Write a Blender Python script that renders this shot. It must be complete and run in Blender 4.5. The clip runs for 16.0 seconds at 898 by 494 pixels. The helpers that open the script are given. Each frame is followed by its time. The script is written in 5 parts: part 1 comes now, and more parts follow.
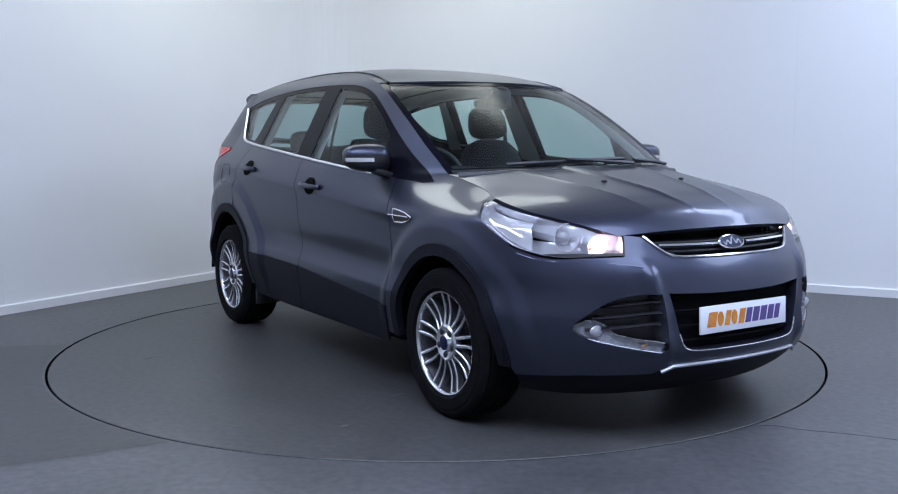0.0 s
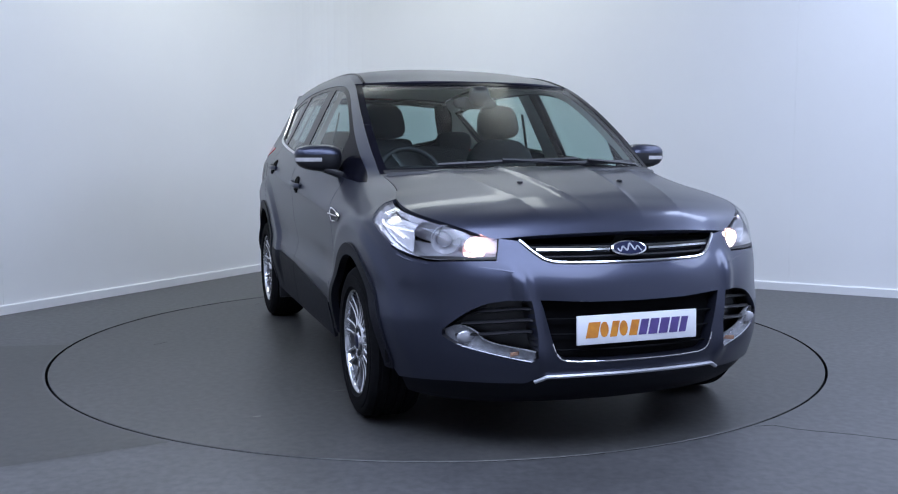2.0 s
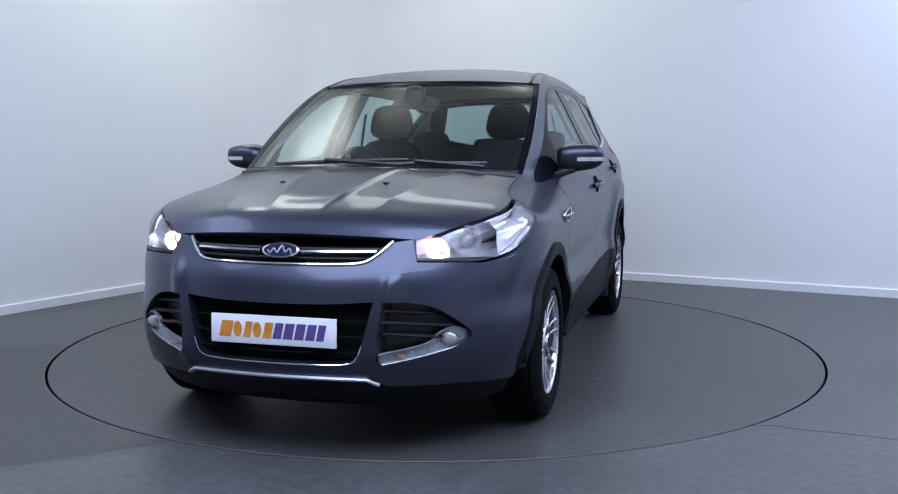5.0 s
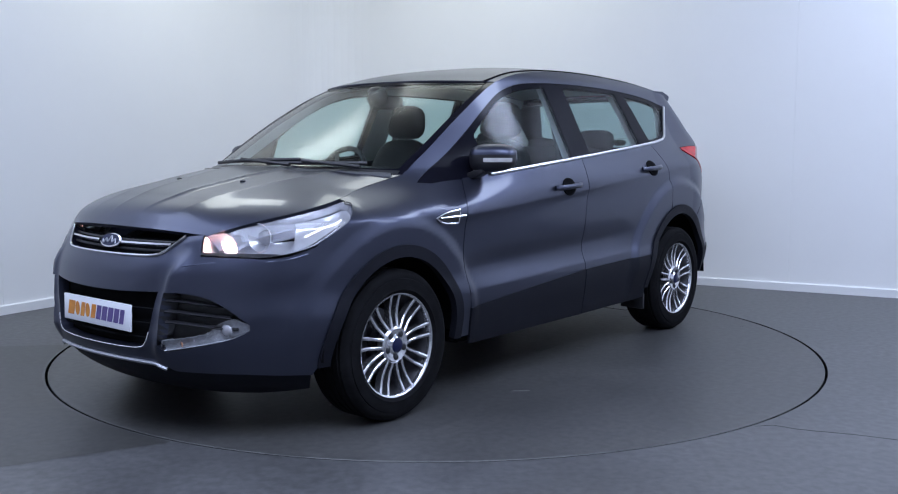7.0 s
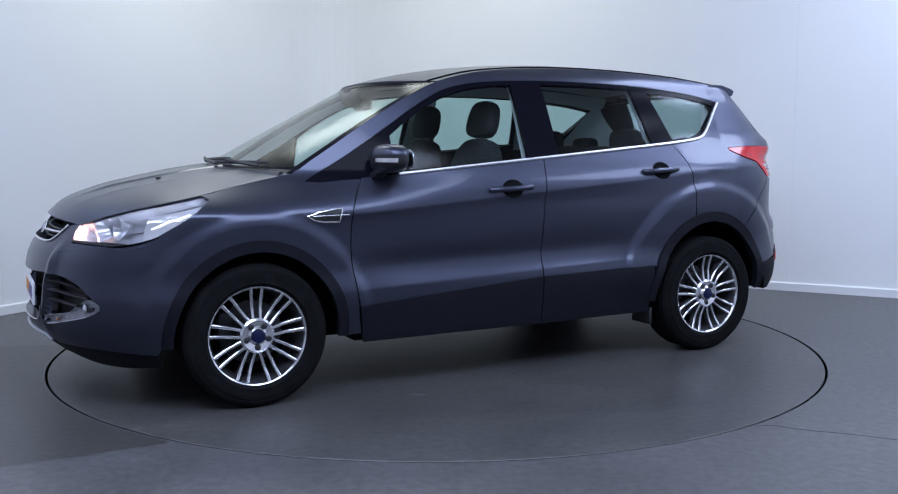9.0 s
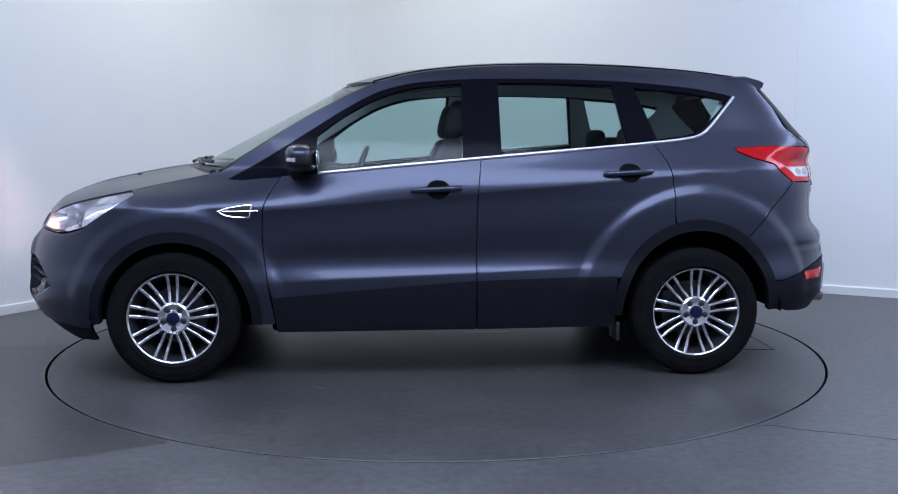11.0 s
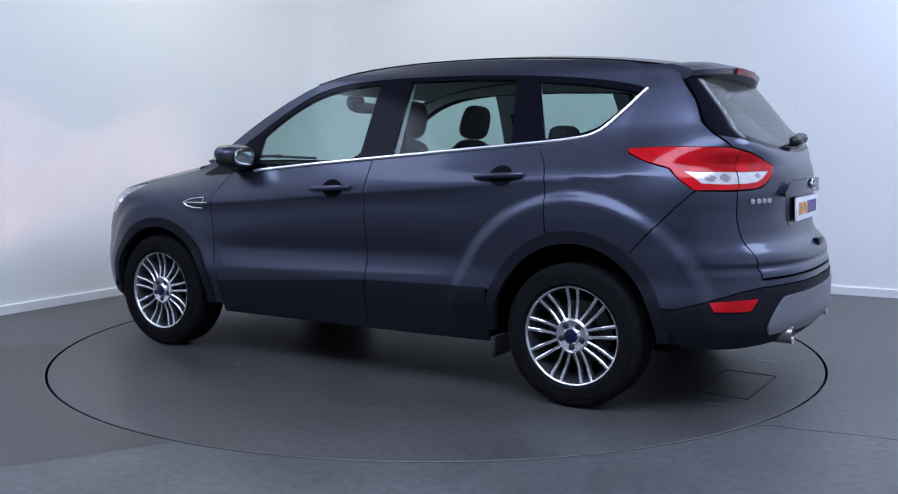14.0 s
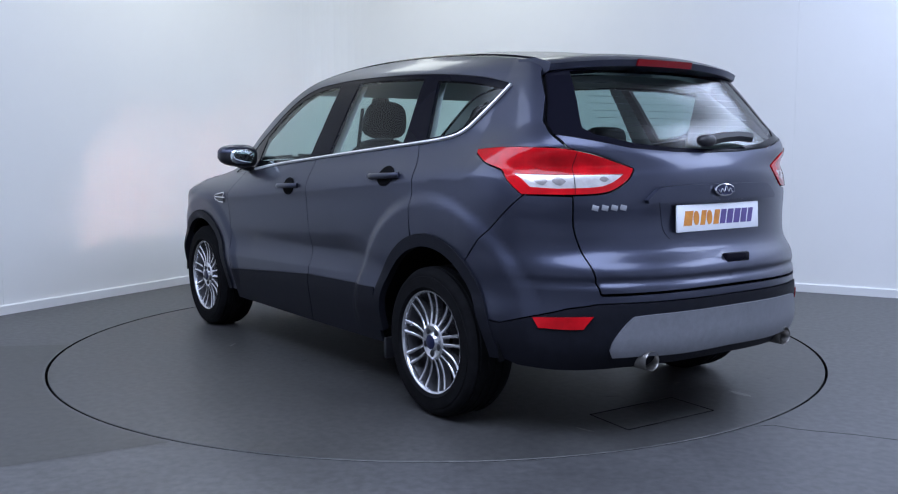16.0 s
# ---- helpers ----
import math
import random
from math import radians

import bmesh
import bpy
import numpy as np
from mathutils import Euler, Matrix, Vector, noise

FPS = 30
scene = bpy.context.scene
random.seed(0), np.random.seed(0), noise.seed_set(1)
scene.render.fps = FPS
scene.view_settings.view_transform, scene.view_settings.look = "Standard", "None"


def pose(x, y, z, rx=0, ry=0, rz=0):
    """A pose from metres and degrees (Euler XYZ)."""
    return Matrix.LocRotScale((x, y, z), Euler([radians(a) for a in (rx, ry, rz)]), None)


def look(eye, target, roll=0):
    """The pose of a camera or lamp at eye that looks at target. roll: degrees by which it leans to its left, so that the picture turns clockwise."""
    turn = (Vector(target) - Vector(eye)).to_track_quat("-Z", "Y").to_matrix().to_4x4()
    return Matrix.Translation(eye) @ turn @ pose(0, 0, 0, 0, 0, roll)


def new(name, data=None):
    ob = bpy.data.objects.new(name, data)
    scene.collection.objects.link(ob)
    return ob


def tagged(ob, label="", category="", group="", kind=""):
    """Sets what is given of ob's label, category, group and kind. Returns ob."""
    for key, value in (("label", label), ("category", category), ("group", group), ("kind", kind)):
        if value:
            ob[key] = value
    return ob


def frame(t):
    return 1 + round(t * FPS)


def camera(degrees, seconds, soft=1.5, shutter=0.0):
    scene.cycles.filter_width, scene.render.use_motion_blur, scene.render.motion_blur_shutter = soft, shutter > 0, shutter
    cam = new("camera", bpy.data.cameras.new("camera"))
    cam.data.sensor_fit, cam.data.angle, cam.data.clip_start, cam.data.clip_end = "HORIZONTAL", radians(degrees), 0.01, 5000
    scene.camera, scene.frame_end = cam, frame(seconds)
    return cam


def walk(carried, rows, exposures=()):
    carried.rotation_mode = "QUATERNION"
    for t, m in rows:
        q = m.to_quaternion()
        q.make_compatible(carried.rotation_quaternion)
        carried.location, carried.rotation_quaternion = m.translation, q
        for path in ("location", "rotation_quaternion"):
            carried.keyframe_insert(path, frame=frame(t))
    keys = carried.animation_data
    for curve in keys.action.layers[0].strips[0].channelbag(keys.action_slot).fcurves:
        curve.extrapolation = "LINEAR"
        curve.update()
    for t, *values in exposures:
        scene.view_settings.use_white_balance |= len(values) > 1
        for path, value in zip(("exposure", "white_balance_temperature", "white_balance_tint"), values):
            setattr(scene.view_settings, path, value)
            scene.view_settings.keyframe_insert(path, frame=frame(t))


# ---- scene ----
cam = camera(51.1, 16.0, soft=1.15)
EYE = pose(0, -5.704, 1.202, 83.83, 0, -0.68) @ pose(0, 0, 0, 0, 0, -0.08)
walk(cam, [(0, EYE), (16, EYE)], exposures=[(0, 0.3), (16, 0.3)])

# the turntable's turn, degrees over seconds
TURN = [(0, -57.9), (0.5, -59.0), (1, -61.7), (1.5, -65.85), (2, -71.65), (2.5, -77.45), (3, -83.45),
        (3.5, -89.3), (4, -95.3), (4.5, -101.15), (5, -107.1), (5.5, -113.0), (6, -118.8), (6.5, -124.6),
        (7, -130.25), (7.5, -136.05), (8, -141.9), (8.5, -147.65), (9, -153.55), (9.5, -159.4), (10, -165.2),
        (10.5, -171.1), (11, -176.95), (11.5, -182.85), (12, -188.75), (12.5, -194.45), (13, -200.3),
        (13.5, -206.05), (14, -211.9), (14.5, -217.65), (15, -223.6), (15.5, -229.4), (16, -235.3)]
OFFX, OFFY = 0.044, 0.05      # the car's middle from the turntable's centre, in the car's own axes

# ---- light ----
world = bpy.data.worlds.new("world")
scene.world = world
world.use_nodes = True
world.node_tree.nodes["Background"].inputs[0].default_value = (0.6, 0.7, 1.0, 1)
world.node_tree.nodes["Background"].inputs[1].default_value = 0.05


def area(name, at, target, sx, sy, watts, colour):
    d = bpy.data.lights.new(name, "AREA")
    d.shape, d.size, d.size_y, d.energy, d.color = "RECTANGLE", sx, sy, watts, colour
    ob = new(name, d)
    ob.matrix_basis = look(at, target)
    return ob


CEIL = 3.95
COOL, WARM = (0.60, 0.705, 0.97), (0.93, 1.0, 0.97)
# x, y, length, width, watts, colour of the ceiling's light panels, all out of view
PANELS = [(-1.85, 1.55, 1.0, 1.1, 22, WARM), (0.1, 2.0, 2.0, 1.2, 28, WARM), (-3.7, -1.6, 2.0, 3.2, 72, COOL),
          # the panel at 5.4, -1.6 is added fill, placed clear of the glass reflections
          (3.9, 0.35, 2.0, 0.8, 66, COOL), (5.4, -1.6, 2.0, 2.2, 115, COOL),
          (0.3, -4.3, 5.6, 2.8, 318, COOL)]
for px, py, lx, ly, watts, colour in PANELS:
    area("panel_light", (px, py, CEIL - 0.09), (px, py + 0.001, 0), lx, ly, watts, colour)


# ---- materials ----
def material(name, colour, rough=0.5, metal=0.0, vary=0.0, scale=8.0, bump=0.0, bump_scale=60.0, coat=0.0, coat_rough=0.03,
             glow=0.0, spec=0.5, colour2=None):
    m = bpy.data.materials.new(name)
    m.use_nodes = True
    nt = m.node_tree
    b = nt.nodes["Principled BSDF"]
    b.inputs["Base Color"].default_value = (*colour, 1)
    b.inputs["Roughness"].default_value = rough
    b.inputs["Metallic"].default_value = metal
    b.inputs["Specular IOR Level"].default_value = spec
    b.inputs["Coat Weight"].default_value = coat
    b.inputs["Coat Roughness"].default_value = coat_rough
    if glow:
        b.inputs["Emission Color"].default_value = (*colour, 1)
        b.inputs["Emission Strength"].default_value = glow
    co = nt.nodes.new("ShaderNodeTexCoord")
    if vary or colour2:
        n = nt.nodes.new("ShaderNodeTexNoise")
        n.inputs["Scale"].default_value, n.inputs["Detail"].default_value, n.inputs["Roughness"].default_value = scale, 8, 0.65
        nt.links.new(co.outputs["Object"], n.inputs["Vector"])
        r = nt.nodes.new("ShaderNodeValToRGB")
        r.color_ramp.elements[0].position, r.color_ramp.elements[1].position = 0.3, 0.72
        other = colour2 or tuple(min(1, c * (1 + vary)) for c in colour)
        first = colour if colour2 else tuple(c * (1 - vary) for c in colour)
        r.color_ramp.elements[0].color, r.color_ramp.elements[1].color = (*first, 1), (*other, 1)
        nt.links.new(n.outputs[0], r.inputs[0])
        nt.links.new(r.outputs[0], b.inputs["Base Color"])
        mr = nt.nodes.new("ShaderNodeMapRange")
        mr.inputs[3].default_value, mr.inputs[4].default_value = max(0.02, rough - 0.08), min(1, rough + 0.08)
        nt.links.new(n.outputs[0], mr.inputs[0])
        nt.links.new(mr.outputs[0], b.inputs["Roughness"])
    if bump:
        n2 = nt.nodes.new("ShaderNodeTexNoise")
        n2.inputs["Scale"].default_value, n2.inputs["Detail"].default_value = bump_scale, 4
        nt.links.new(co.outputs["Object"], n2.inputs["Vector"])
        bp = nt.nodes.new("ShaderNodeBump")
        bp.inputs["Strength"].default_value, bp.inputs["Distance"].default_value = bump, 0.002
        nt.links.new(n2.outputs[0], bp.inputs["Height"])
        nt.links.new(bp.outputs[0], b.inputs["Normal"])
    return m


def glass(name, tint, gloss=1.0, rough=0.0):
    """A thin pane: tinted, with a sheen that grows towards grazing views."""
    m = bpy.data.materials.new(name)
    m.use_nodes = True
    nt = m.node_tree
    nt.nodes.clear()
    out, mix = nt.nodes.new("ShaderNodeOutputMaterial"), nt.nodes.new("ShaderNodeMixShader")
    tr, gl, lw = nt.nodes.new("ShaderNodeBsdfTransparent"), nt.nodes.new("ShaderNodeBsdfGlossy"), nt.nodes.new("ShaderNodeLayerWeight")
    tr.inputs[0].default_value = (*tint, 1)
    gl.inputs["Roughness"].default_value = rough
    lw.inputs[0].default_value = 0.5
    steep, mul = nt.nodes.new("ShaderNodeMath"), nt.nodes.new("ShaderNodeMath")
    steep.operation, mul.operation, mul.use_clamp = "POWER", "MULTIPLY_ADD", True
    steep.inputs[1].default_value = 5.0
    mul.inputs[1].default_value, mul.inputs[2].default_value = 0.9, 0.08 * gloss
    nt.links.new(lw.outputs["Facing"], steep.inputs[0])
    nt.links.new(steep.outputs[0], mul.inputs[0])
    nt.links.new(mul.outputs[0], mix.inputs[0])
    nt.links.new(tr.outputs[0], mix.inputs[1])
    nt.links.new(gl.outputs[0], mix.inputs[2])
    nt.links.new(mix.outputs[0], out.inputs[0])
    return m


PAINT = material("grey_metallic_paint", (0.050, 0.055, 0.084), 0.36, 0.85, vary=0.06, scale=900, coat=0.32, coat_rough=0.08)
TRIM = material("dark_grey_plastic", (0.008, 0.0085, 0.013), 0.55, vary=0.2, scale=30, bump=0.15, bump_scale=700, spec=0.13)
BLACK = material("black_plastic", (0.012, 0.012, 0.015), 0.42, vary=0.2, scale=20)
GLOSSBLACK = material("gloss_black", (0.005, 0.005, 0.009), 0.14, spec=0.045)
# near-black: the shade of gaps and hollows put into the colour
VOID = material("shade_black", (0.006, 0.006, 0.007), 0.9, vary=0.3, scale=10, spec=0.04)
CHROME = material("chrome", (0.82, 0.82, 0.85), 0.12, 1.0)
SATIN = material("satin_chrome", (0.85, 0.85, 0.88), 0.34, 0.9)
SILVER = material("silver_paint", (0.42, 0.43, 0.47), 0.38, 0.8, coat=0.3)
GREYTRIM = material("grey_painted_plastic", (0.2, 0.205, 0.23), 0.42, 0.35, vary=0.1, scale=30)
ALLOY = material("alloy", (0.72, 0.72, 0.75), 0.17, 0.95, vary=0.08, scale=40)
# the next two are darkened: shade inside the wheel put into their colour
ALLOYSHADE = material("alloy_shade", (0.03, 0.03, 0.035), 0.5, 0.5)
BARREL = material("barrel_shade", (0.10, 0.10, 0.11), 0.4, 0.8, vary=0.3, scale=14)
EXHAUST = material("exhaust_steel", (0.22, 0.21, 0.2), 0.3, 0.9, vary=0.3, scale=30)
RUBBER = material("tyre_rubber", (0.007, 0.007, 0.008), 0.8, vary=0.4, scale=18, bump=0.3, bump_scale=250, spec=0.06)
RED = material("red_lens", (0.62, 0.005, 0.012), 0.12, coat=0.2, spec=0.25, colour2=(0.30, 0.002, 0.005), scale=9)
DARKRED = material("dark_red_lens", (0.16, 0.004, 0.008), 0.2, spec=0.15)
CLEARLENS = material("frosted_clear_lens", (0.62, 0.6, 0.6), 0.18, 0.3, coat=1.0, vary=0.2, scale=25)
REFLECTOR = material("lamp_reflector", (0.76, 0.76, 0.80), 0.22, 0.7, vary=0.05, scale=34)
FOGREF = material("fog_reflector", (0.42, 0.43, 0.46), 0.25, 0.5, vary=0.3, scale=40)
def bulb_material(name, colour, core, edge):
    """A lit bulb in its cup, brightest in the middle to paint soft glare."""
    m = material(name, colour, 0.4, glow=1.0)
    nt = m.node_tree
    dist, fall, power, mul = (nt.nodes.new(k) for k in ("ShaderNodeVectorMath", "ShaderNodeMapRange", "ShaderNodeMath", "ShaderNodeMath"))
    dist.operation, power.operation, mul.operation = "DISTANCE", "POWER", "MULTIPLY_ADD"
    dist.inputs[1].default_value = (1.0, 0.5, 0.5)
    fall.inputs[1].default_value, fall.inputs[2].default_value = 0.5, 0.0
    power.inputs[1].default_value = 2.5
    mul.inputs[1].default_value, mul.inputs[2].default_value = core, edge
    nt.links.new(nt.nodes["Texture Coordinate"].outputs["Generated"], dist.inputs[0])
    nt.links.new(dist.outputs["Value"], fall.inputs[0])
    nt.links.new(fall.outputs[0], power.inputs[0])
    nt.links.new(power.outputs[0], mul.inputs[0])
    nt.links.new(mul.outputs[0], nt.nodes["Principled BSDF"].inputs["Emission Strength"])
    return m


CHAMBER = material("lamp_chamber", (0.40, 0.37, 0.37), 0.2, 0.5, coat=0.5, vary=0.25, scale=60)
BULB = bulb_material("lit_bulb", (1.0, 0.52, 0.42), 6000, 1.2)
# glow that paints the pale box outline in the headlamp; no lit source
EDGEGLOW = material("glowing_box_edge", (0.95, 0.95, 1.0), 0.4, glow=0.9)
AMBER = material("amber_lens", (0.36, 0.2, 0.13), 0.25, coat=1.0)
PLATE = material("white_plate", (0.78, 0.79, 0.84), 0.35, vary=0.04, scale=10)
ORANGE = material("orange_print", (0.72, 0.30, 0.03), 0.45, colour2=(0.5, 0.16, 0.03), scale=25)
PURPLE = material("purple_print", (0.11, 0.07, 0.26), 0.45, colour2=(0.07, 0.05, 0.17), scale=25)
BADGEBLUE = material("badge_blue", (0.006, 0.009, 0.040), 0.3, coat=0.2, spec=0.2)
GLASS = glass("tinted_glass", (0.62, 0.76, 0.74), 0.28, 0.10)
SCREEN = glass("windscreen_glass", (0.70, 0.82, 0.79), 0.3, 0.2)
REARGLASS = glass("rear_glass", (0.46, 0.57, 0.58), 0.3, 0.16)
LENS = glass("lamp_lens", (0.97, 0.97, 0.98), 0.5, 0.05)
GLASSY = material("lamp_glass", (0.35, 0.35, 0.38), 0.06, 0.2, coat=1.0)
CLOTH = material("charcoal_seat_cloth", (0.018, 0.018, 0.021), 0.9, vary=0.3, scale=60, bump=0.4, bump_scale=400)
DASH = material("black_dashboard", (0.016, 0.016, 0.018), 0.6, vary=0.2, scale=40, bump=0.2, bump_scale=500)
LINING = material("pale_grey_lining", (0.60, 0.62, 0.61), 0.9, vary=0.05, scale=50)
MIRRORGLASS = material("mirror_glass", (0.75, 0.8, 0.82), 0.03, 1.0)

# ---- the room ----
CORNER = Vector((-1.168, 4.21, 0))
D_LEFT, D_RIGHT = Vector((-0.516, -0.857, 0)).normalized(), Vector((0.877, -0.481, 0)).normalized()
WALLPAINT = material("white_wall_paint", (0.80, 0.80, 0.80), 0.62, vary=0.015, scale=1.2, bump=0.05, bump_scale=180)
BASEPAINT = material("white_gloss_baseboard", (0.76, 0.76, 0.77), 0.45)
CEILPAINT = material("ceiling_paint", (0.9, 0.9, 0.9), 0.8)


def mesh_object(name, verts, faces, mat, parent=None, label="", smooth=False, normals=None):
    me = bpy.data.meshes.new(name)
    me.from_pydata([tuple(v) for v in verts], [], [tuple(f) for f in faces])
    me.materials.append(mat)
    if smooth:
        me.polygons.foreach_set("use_smooth", [True] * len(me.polygons))
    me.update()
    if normals is not None:
        me.normals_split_custom_set(normals)
    ob = new(name, me)
    if parent is not None:
        ob.parent = parent
    if label:
        ob["label"] = label
    return ob


def part(name, bm, mat, parent=None, label="", smooth=True):
    bmesh.ops.recalc_face_normals(bm, faces=bm.faces[:])
    me = bpy.data.meshes.new(name)
    bm.to_mesh(me)
    bm.free()
    me.materials.append(mat)
    if smooth:
        me.polygons.foreach_set("use_smooth", [True] * len(me.polygons))
        me.set_sharp_from_angle(angle=radians(38))
    ob = new(name, me)
    if parent is not None:
        ob.parent = parent
    if label:
        ob["label"] = label
    return ob


FAR_L, FAR_R = CORNER + D_LEFT * 12.5, CORNER + D_RIGHT * 10.5
BACK = FAR_L + D_RIGHT * 10.5
ROUND = 0.55
arc = []
for k in range(13):
    u = k / 12
    arc.append((CORNER + D_LEFT * ROUND) * (1 - u) ** 2 + CORNER * 2 * u * (1 - u) + (CORNER + D_RIGHT * ROUND) * u * u)


def wall(name, pts, label, mat=None):
    """A wall with a rounded run of points in plan and real thickness, open below."""
    verts, faces = [], []
    out = []
    for i, p in enumerate(pts):
        t = (pts[min(i + 1, len(pts) - 1)] - pts[max(i - 1, 0)]).normalized()
        out.append(p + Vector((-t.y, t.x, 0)) * 0.12)
    for p, q in zip(pts, out):
        verts += [(p.x, p.y, 0), (p.x, p.y, CEIL), (q.x, q.y, CEIL), (q.x, q.y, 0)]
    for i in range(len(pts) - 1):
        for k in range(4):
            faces.append((4 * i + k, 4 * i + 4 + k, 4 * i + 4 + (k + 1) % 4, 4 * i + (k + 1) % 4))
    n = len(verts)
    faces += [(0, 1, 2, 3), (n - 1, n - 2, n - 3, n - 4)]
    ob = mesh_object(name, verts, faces, mat or WALLPAINT, smooth=False)
    return tagged(ob, label, "wall", kind="structure")


SEAM_L, SEAM_R = CORNER + D_LEFT * 3.77, CORNER + D_RIGHT * 4.65
wall("wall_west", [FAR_L, SEAM_L + D_LEFT * 0.0], "white painted studio wall panel")
wall("wall_corner", [SEAM_L - D_LEFT * 0.001] + arc + [SEAM_R - D_RIGHT * 0.001], "white painted wall with a rounded corner")
wall("wall_east", [SEAM_R + D_RIGHT * 0.0, FAR_R], "white painted studio wall panel")
# unseen walls, added to close the room; pale to bounce light onto the car
BOUNCEWALL = material("unseen_bounce_wall", (0.74, 0.745, 0.76), 0.7, vary=0.05, scale=2)
wall("wall_south", [FAR_R, BACK], "unseen pale grey wall closing the room", BOUNCEWALL)
wall("wall_southwest", [BACK, FAR_L], "unseen pale grey wall closing the room", BOUNCEWALL)

bm = bmesh.new()
run = [FAR_L] + arc + [FAR_R]
rows = []
for i, p in enumerate(run):
    t = (run[min(i + 1, len(run) - 1)] - run[max(i - 1, 0)]).normalized()
    n = Vector((t.y, -t.x, 0))
    rows.append([bm.verts.new((p.x + n.x * d, p.y + n.y * d, z)) for d, z in ((0.001, 0), (0.018, 0), (0.018, 0.062), (0.012, 0.07), (0.001, 0.07))])
for a, b in zip(rows, rows[1:]):
    for k in range(4):
        bm.faces.new((a[k], b[k], b[k + 1], a[k + 1]))
tagged(part("baseboard", bm, BASEPAINT, smooth=False), "white gloss painted baseboard", "baseboard", kind="structure")

# unseen ceiling, added near-white to bounce light onto the car's roof
bm = bmesh.new()
vs = [bm.verts.new((p.x, p.y, z)) for z in (CEIL, CEIL + 0.15) for p in (FAR_L, CORNER, FAR_R, BACK)]
bm.faces.new(vs[:4]), bm.faces.new(vs[4:][::-1])
for i in range(4):
    bm.faces.new((vs[i], vs[(i + 1) % 4], vs[4 + (i + 1) % 4], vs[4 + i]))
tagged(part("ceiling", bm, CEILPAINT, smooth=False), "unseen flat ceiling, pale for bounce", "ceiling", kind="structure")

for px, py, lx, ly, watts, colour in PANELS:
    bm = bmesh.new()
    bmesh.ops.create_cube(bm, size=1, matrix=Matrix.LocRotScale((px, py, CEIL - 0.03), None, (lx + 0.08, ly + 0.08, 0.06)))
    ob = tagged(part("ceiling_light", bm, CEILPAINT, smooth=False), "white boxed ceiling light panel, out of view", "ceiling light", "ceiling lights")


# ---- floor and turntable ----
def floor_material(name, a, b, worn):
    m = material(name, a, 0.42, vary=0, colour2=b, scale=1.3, bump=0.06, bump_scale=120, spec=0.4)
    nt = m.node_tree
    bsdf = nt.nodes["Principled BSDF"]
    src = bsdf.inputs["Base Color"].links[0].from_socket
    co = nt.nodes["Texture Coordinate"]
    fine = nt.nodes.new("ShaderNodeTexNoise")
    fine.inputs["Scale"].default_value, fine.inputs["Detail"].default_value = 26, 10
    nt.links.new(co.outputs["Object"], fine.inputs["Vector"])
    ramp = nt.nodes.new("ShaderNodeValToRGB")
    ramp.color_ramp.elements[0].position, ramp.color_ramp.elements[1].position = 0.35, 0.7
    ramp.color_ramp.elements[0].color, ramp.color_ramp.elements[1].color = (1 - worn,) * 3 + (1,), (1 + worn,) * 3 + (1,)
    nt.links.new(fine.outputs[0], ramp.inputs[0])
    mix = nt.nodes.new("ShaderNodeMix")
    mix.data_type, mix.blend_type = "RGBA", "MULTIPLY"
    mix.inputs[0].default_value = 1
    nt.links.new(src, mix.inputs[6])
    nt.links.new(ramp.outputs[0], mix.inputs[7])
    nt.links.new(mix.outputs[2], bsdf.inputs["Base Color"])
    return m


FLOOR = floor_material("grey_floor_paint", (0.054, 0.054, 0.056), (0.094, 0.094, 0.097), 0.24)
DISC = floor_material("grey_turntable_paint", (0.043, 0.043, 0.043), (0.075, 0.074, 0.073), 0.24)
PATCH = floor_material("darker_floor_paint", (0.036, 0.036, 0.035), (0.058, 0.057, 0.054), 0.2)
R_DISC, GAP = 2.220, 0.014


def ring_mesh(bm, r0, z0, r1, z1, n=256):
    a = [bm.verts.new((r0 * math.cos(2 * math.pi * k / n), r0 * math.sin(2 * math.pi * k / n), z0)) for k in range(n)]
    b = [bm.verts.new((r1 * math.cos(2 * math.pi * k / n), r1 * math.sin(2 * math.pi * k / n), z1)) for k in range(n)]
    for k in range(n):
        bm.faces.new((a[k], a[(k + 1) % n], b[(k + 1) % n], b[k]))
    return a, b


bm = bmesh.new()
outer, inner = ring_mesh(bm, 16, 0, R_DISC + GAP, 0)
tagged(part("floor", bm, FLOOR, smooth=False), "grey painted concrete floor", "floor", kind="structure")
# near-black walls and bottom paint the shade in the turntable's gap
bm = bmesh.new()
ring_mesh(bm, R_DISC + GAP, 0, R_DISC + GAP, -0.12)
ring_mesh(bm, R_DISC + GAP, -0.12, 0.01, -0.12)
tagged(part("pit_floor", bm, VOID, smooth=False), "near-black pit painting the shade under the turntable", "pit", kind="structure")

bm = bmesh.new()
c, d = ring_mesh(bm, R_DISC, -0.003, R_DISC - 0.003, 0)
bm.faces.new(d)
turntable = tagged(new("turntable"), "round grey painted turntable flush with the floor", "turntable")
part("disc", bm, DISC, turntable, smooth=False)
# the rim's side gets the same painted shade
bm = bmesh.new()
ring_mesh(bm, R_DISC, -0.10, R_DISC, -0.003)
part("rim", bm, VOID, turntable, "turntable rim coloured as the gap's shade", smooth=False)

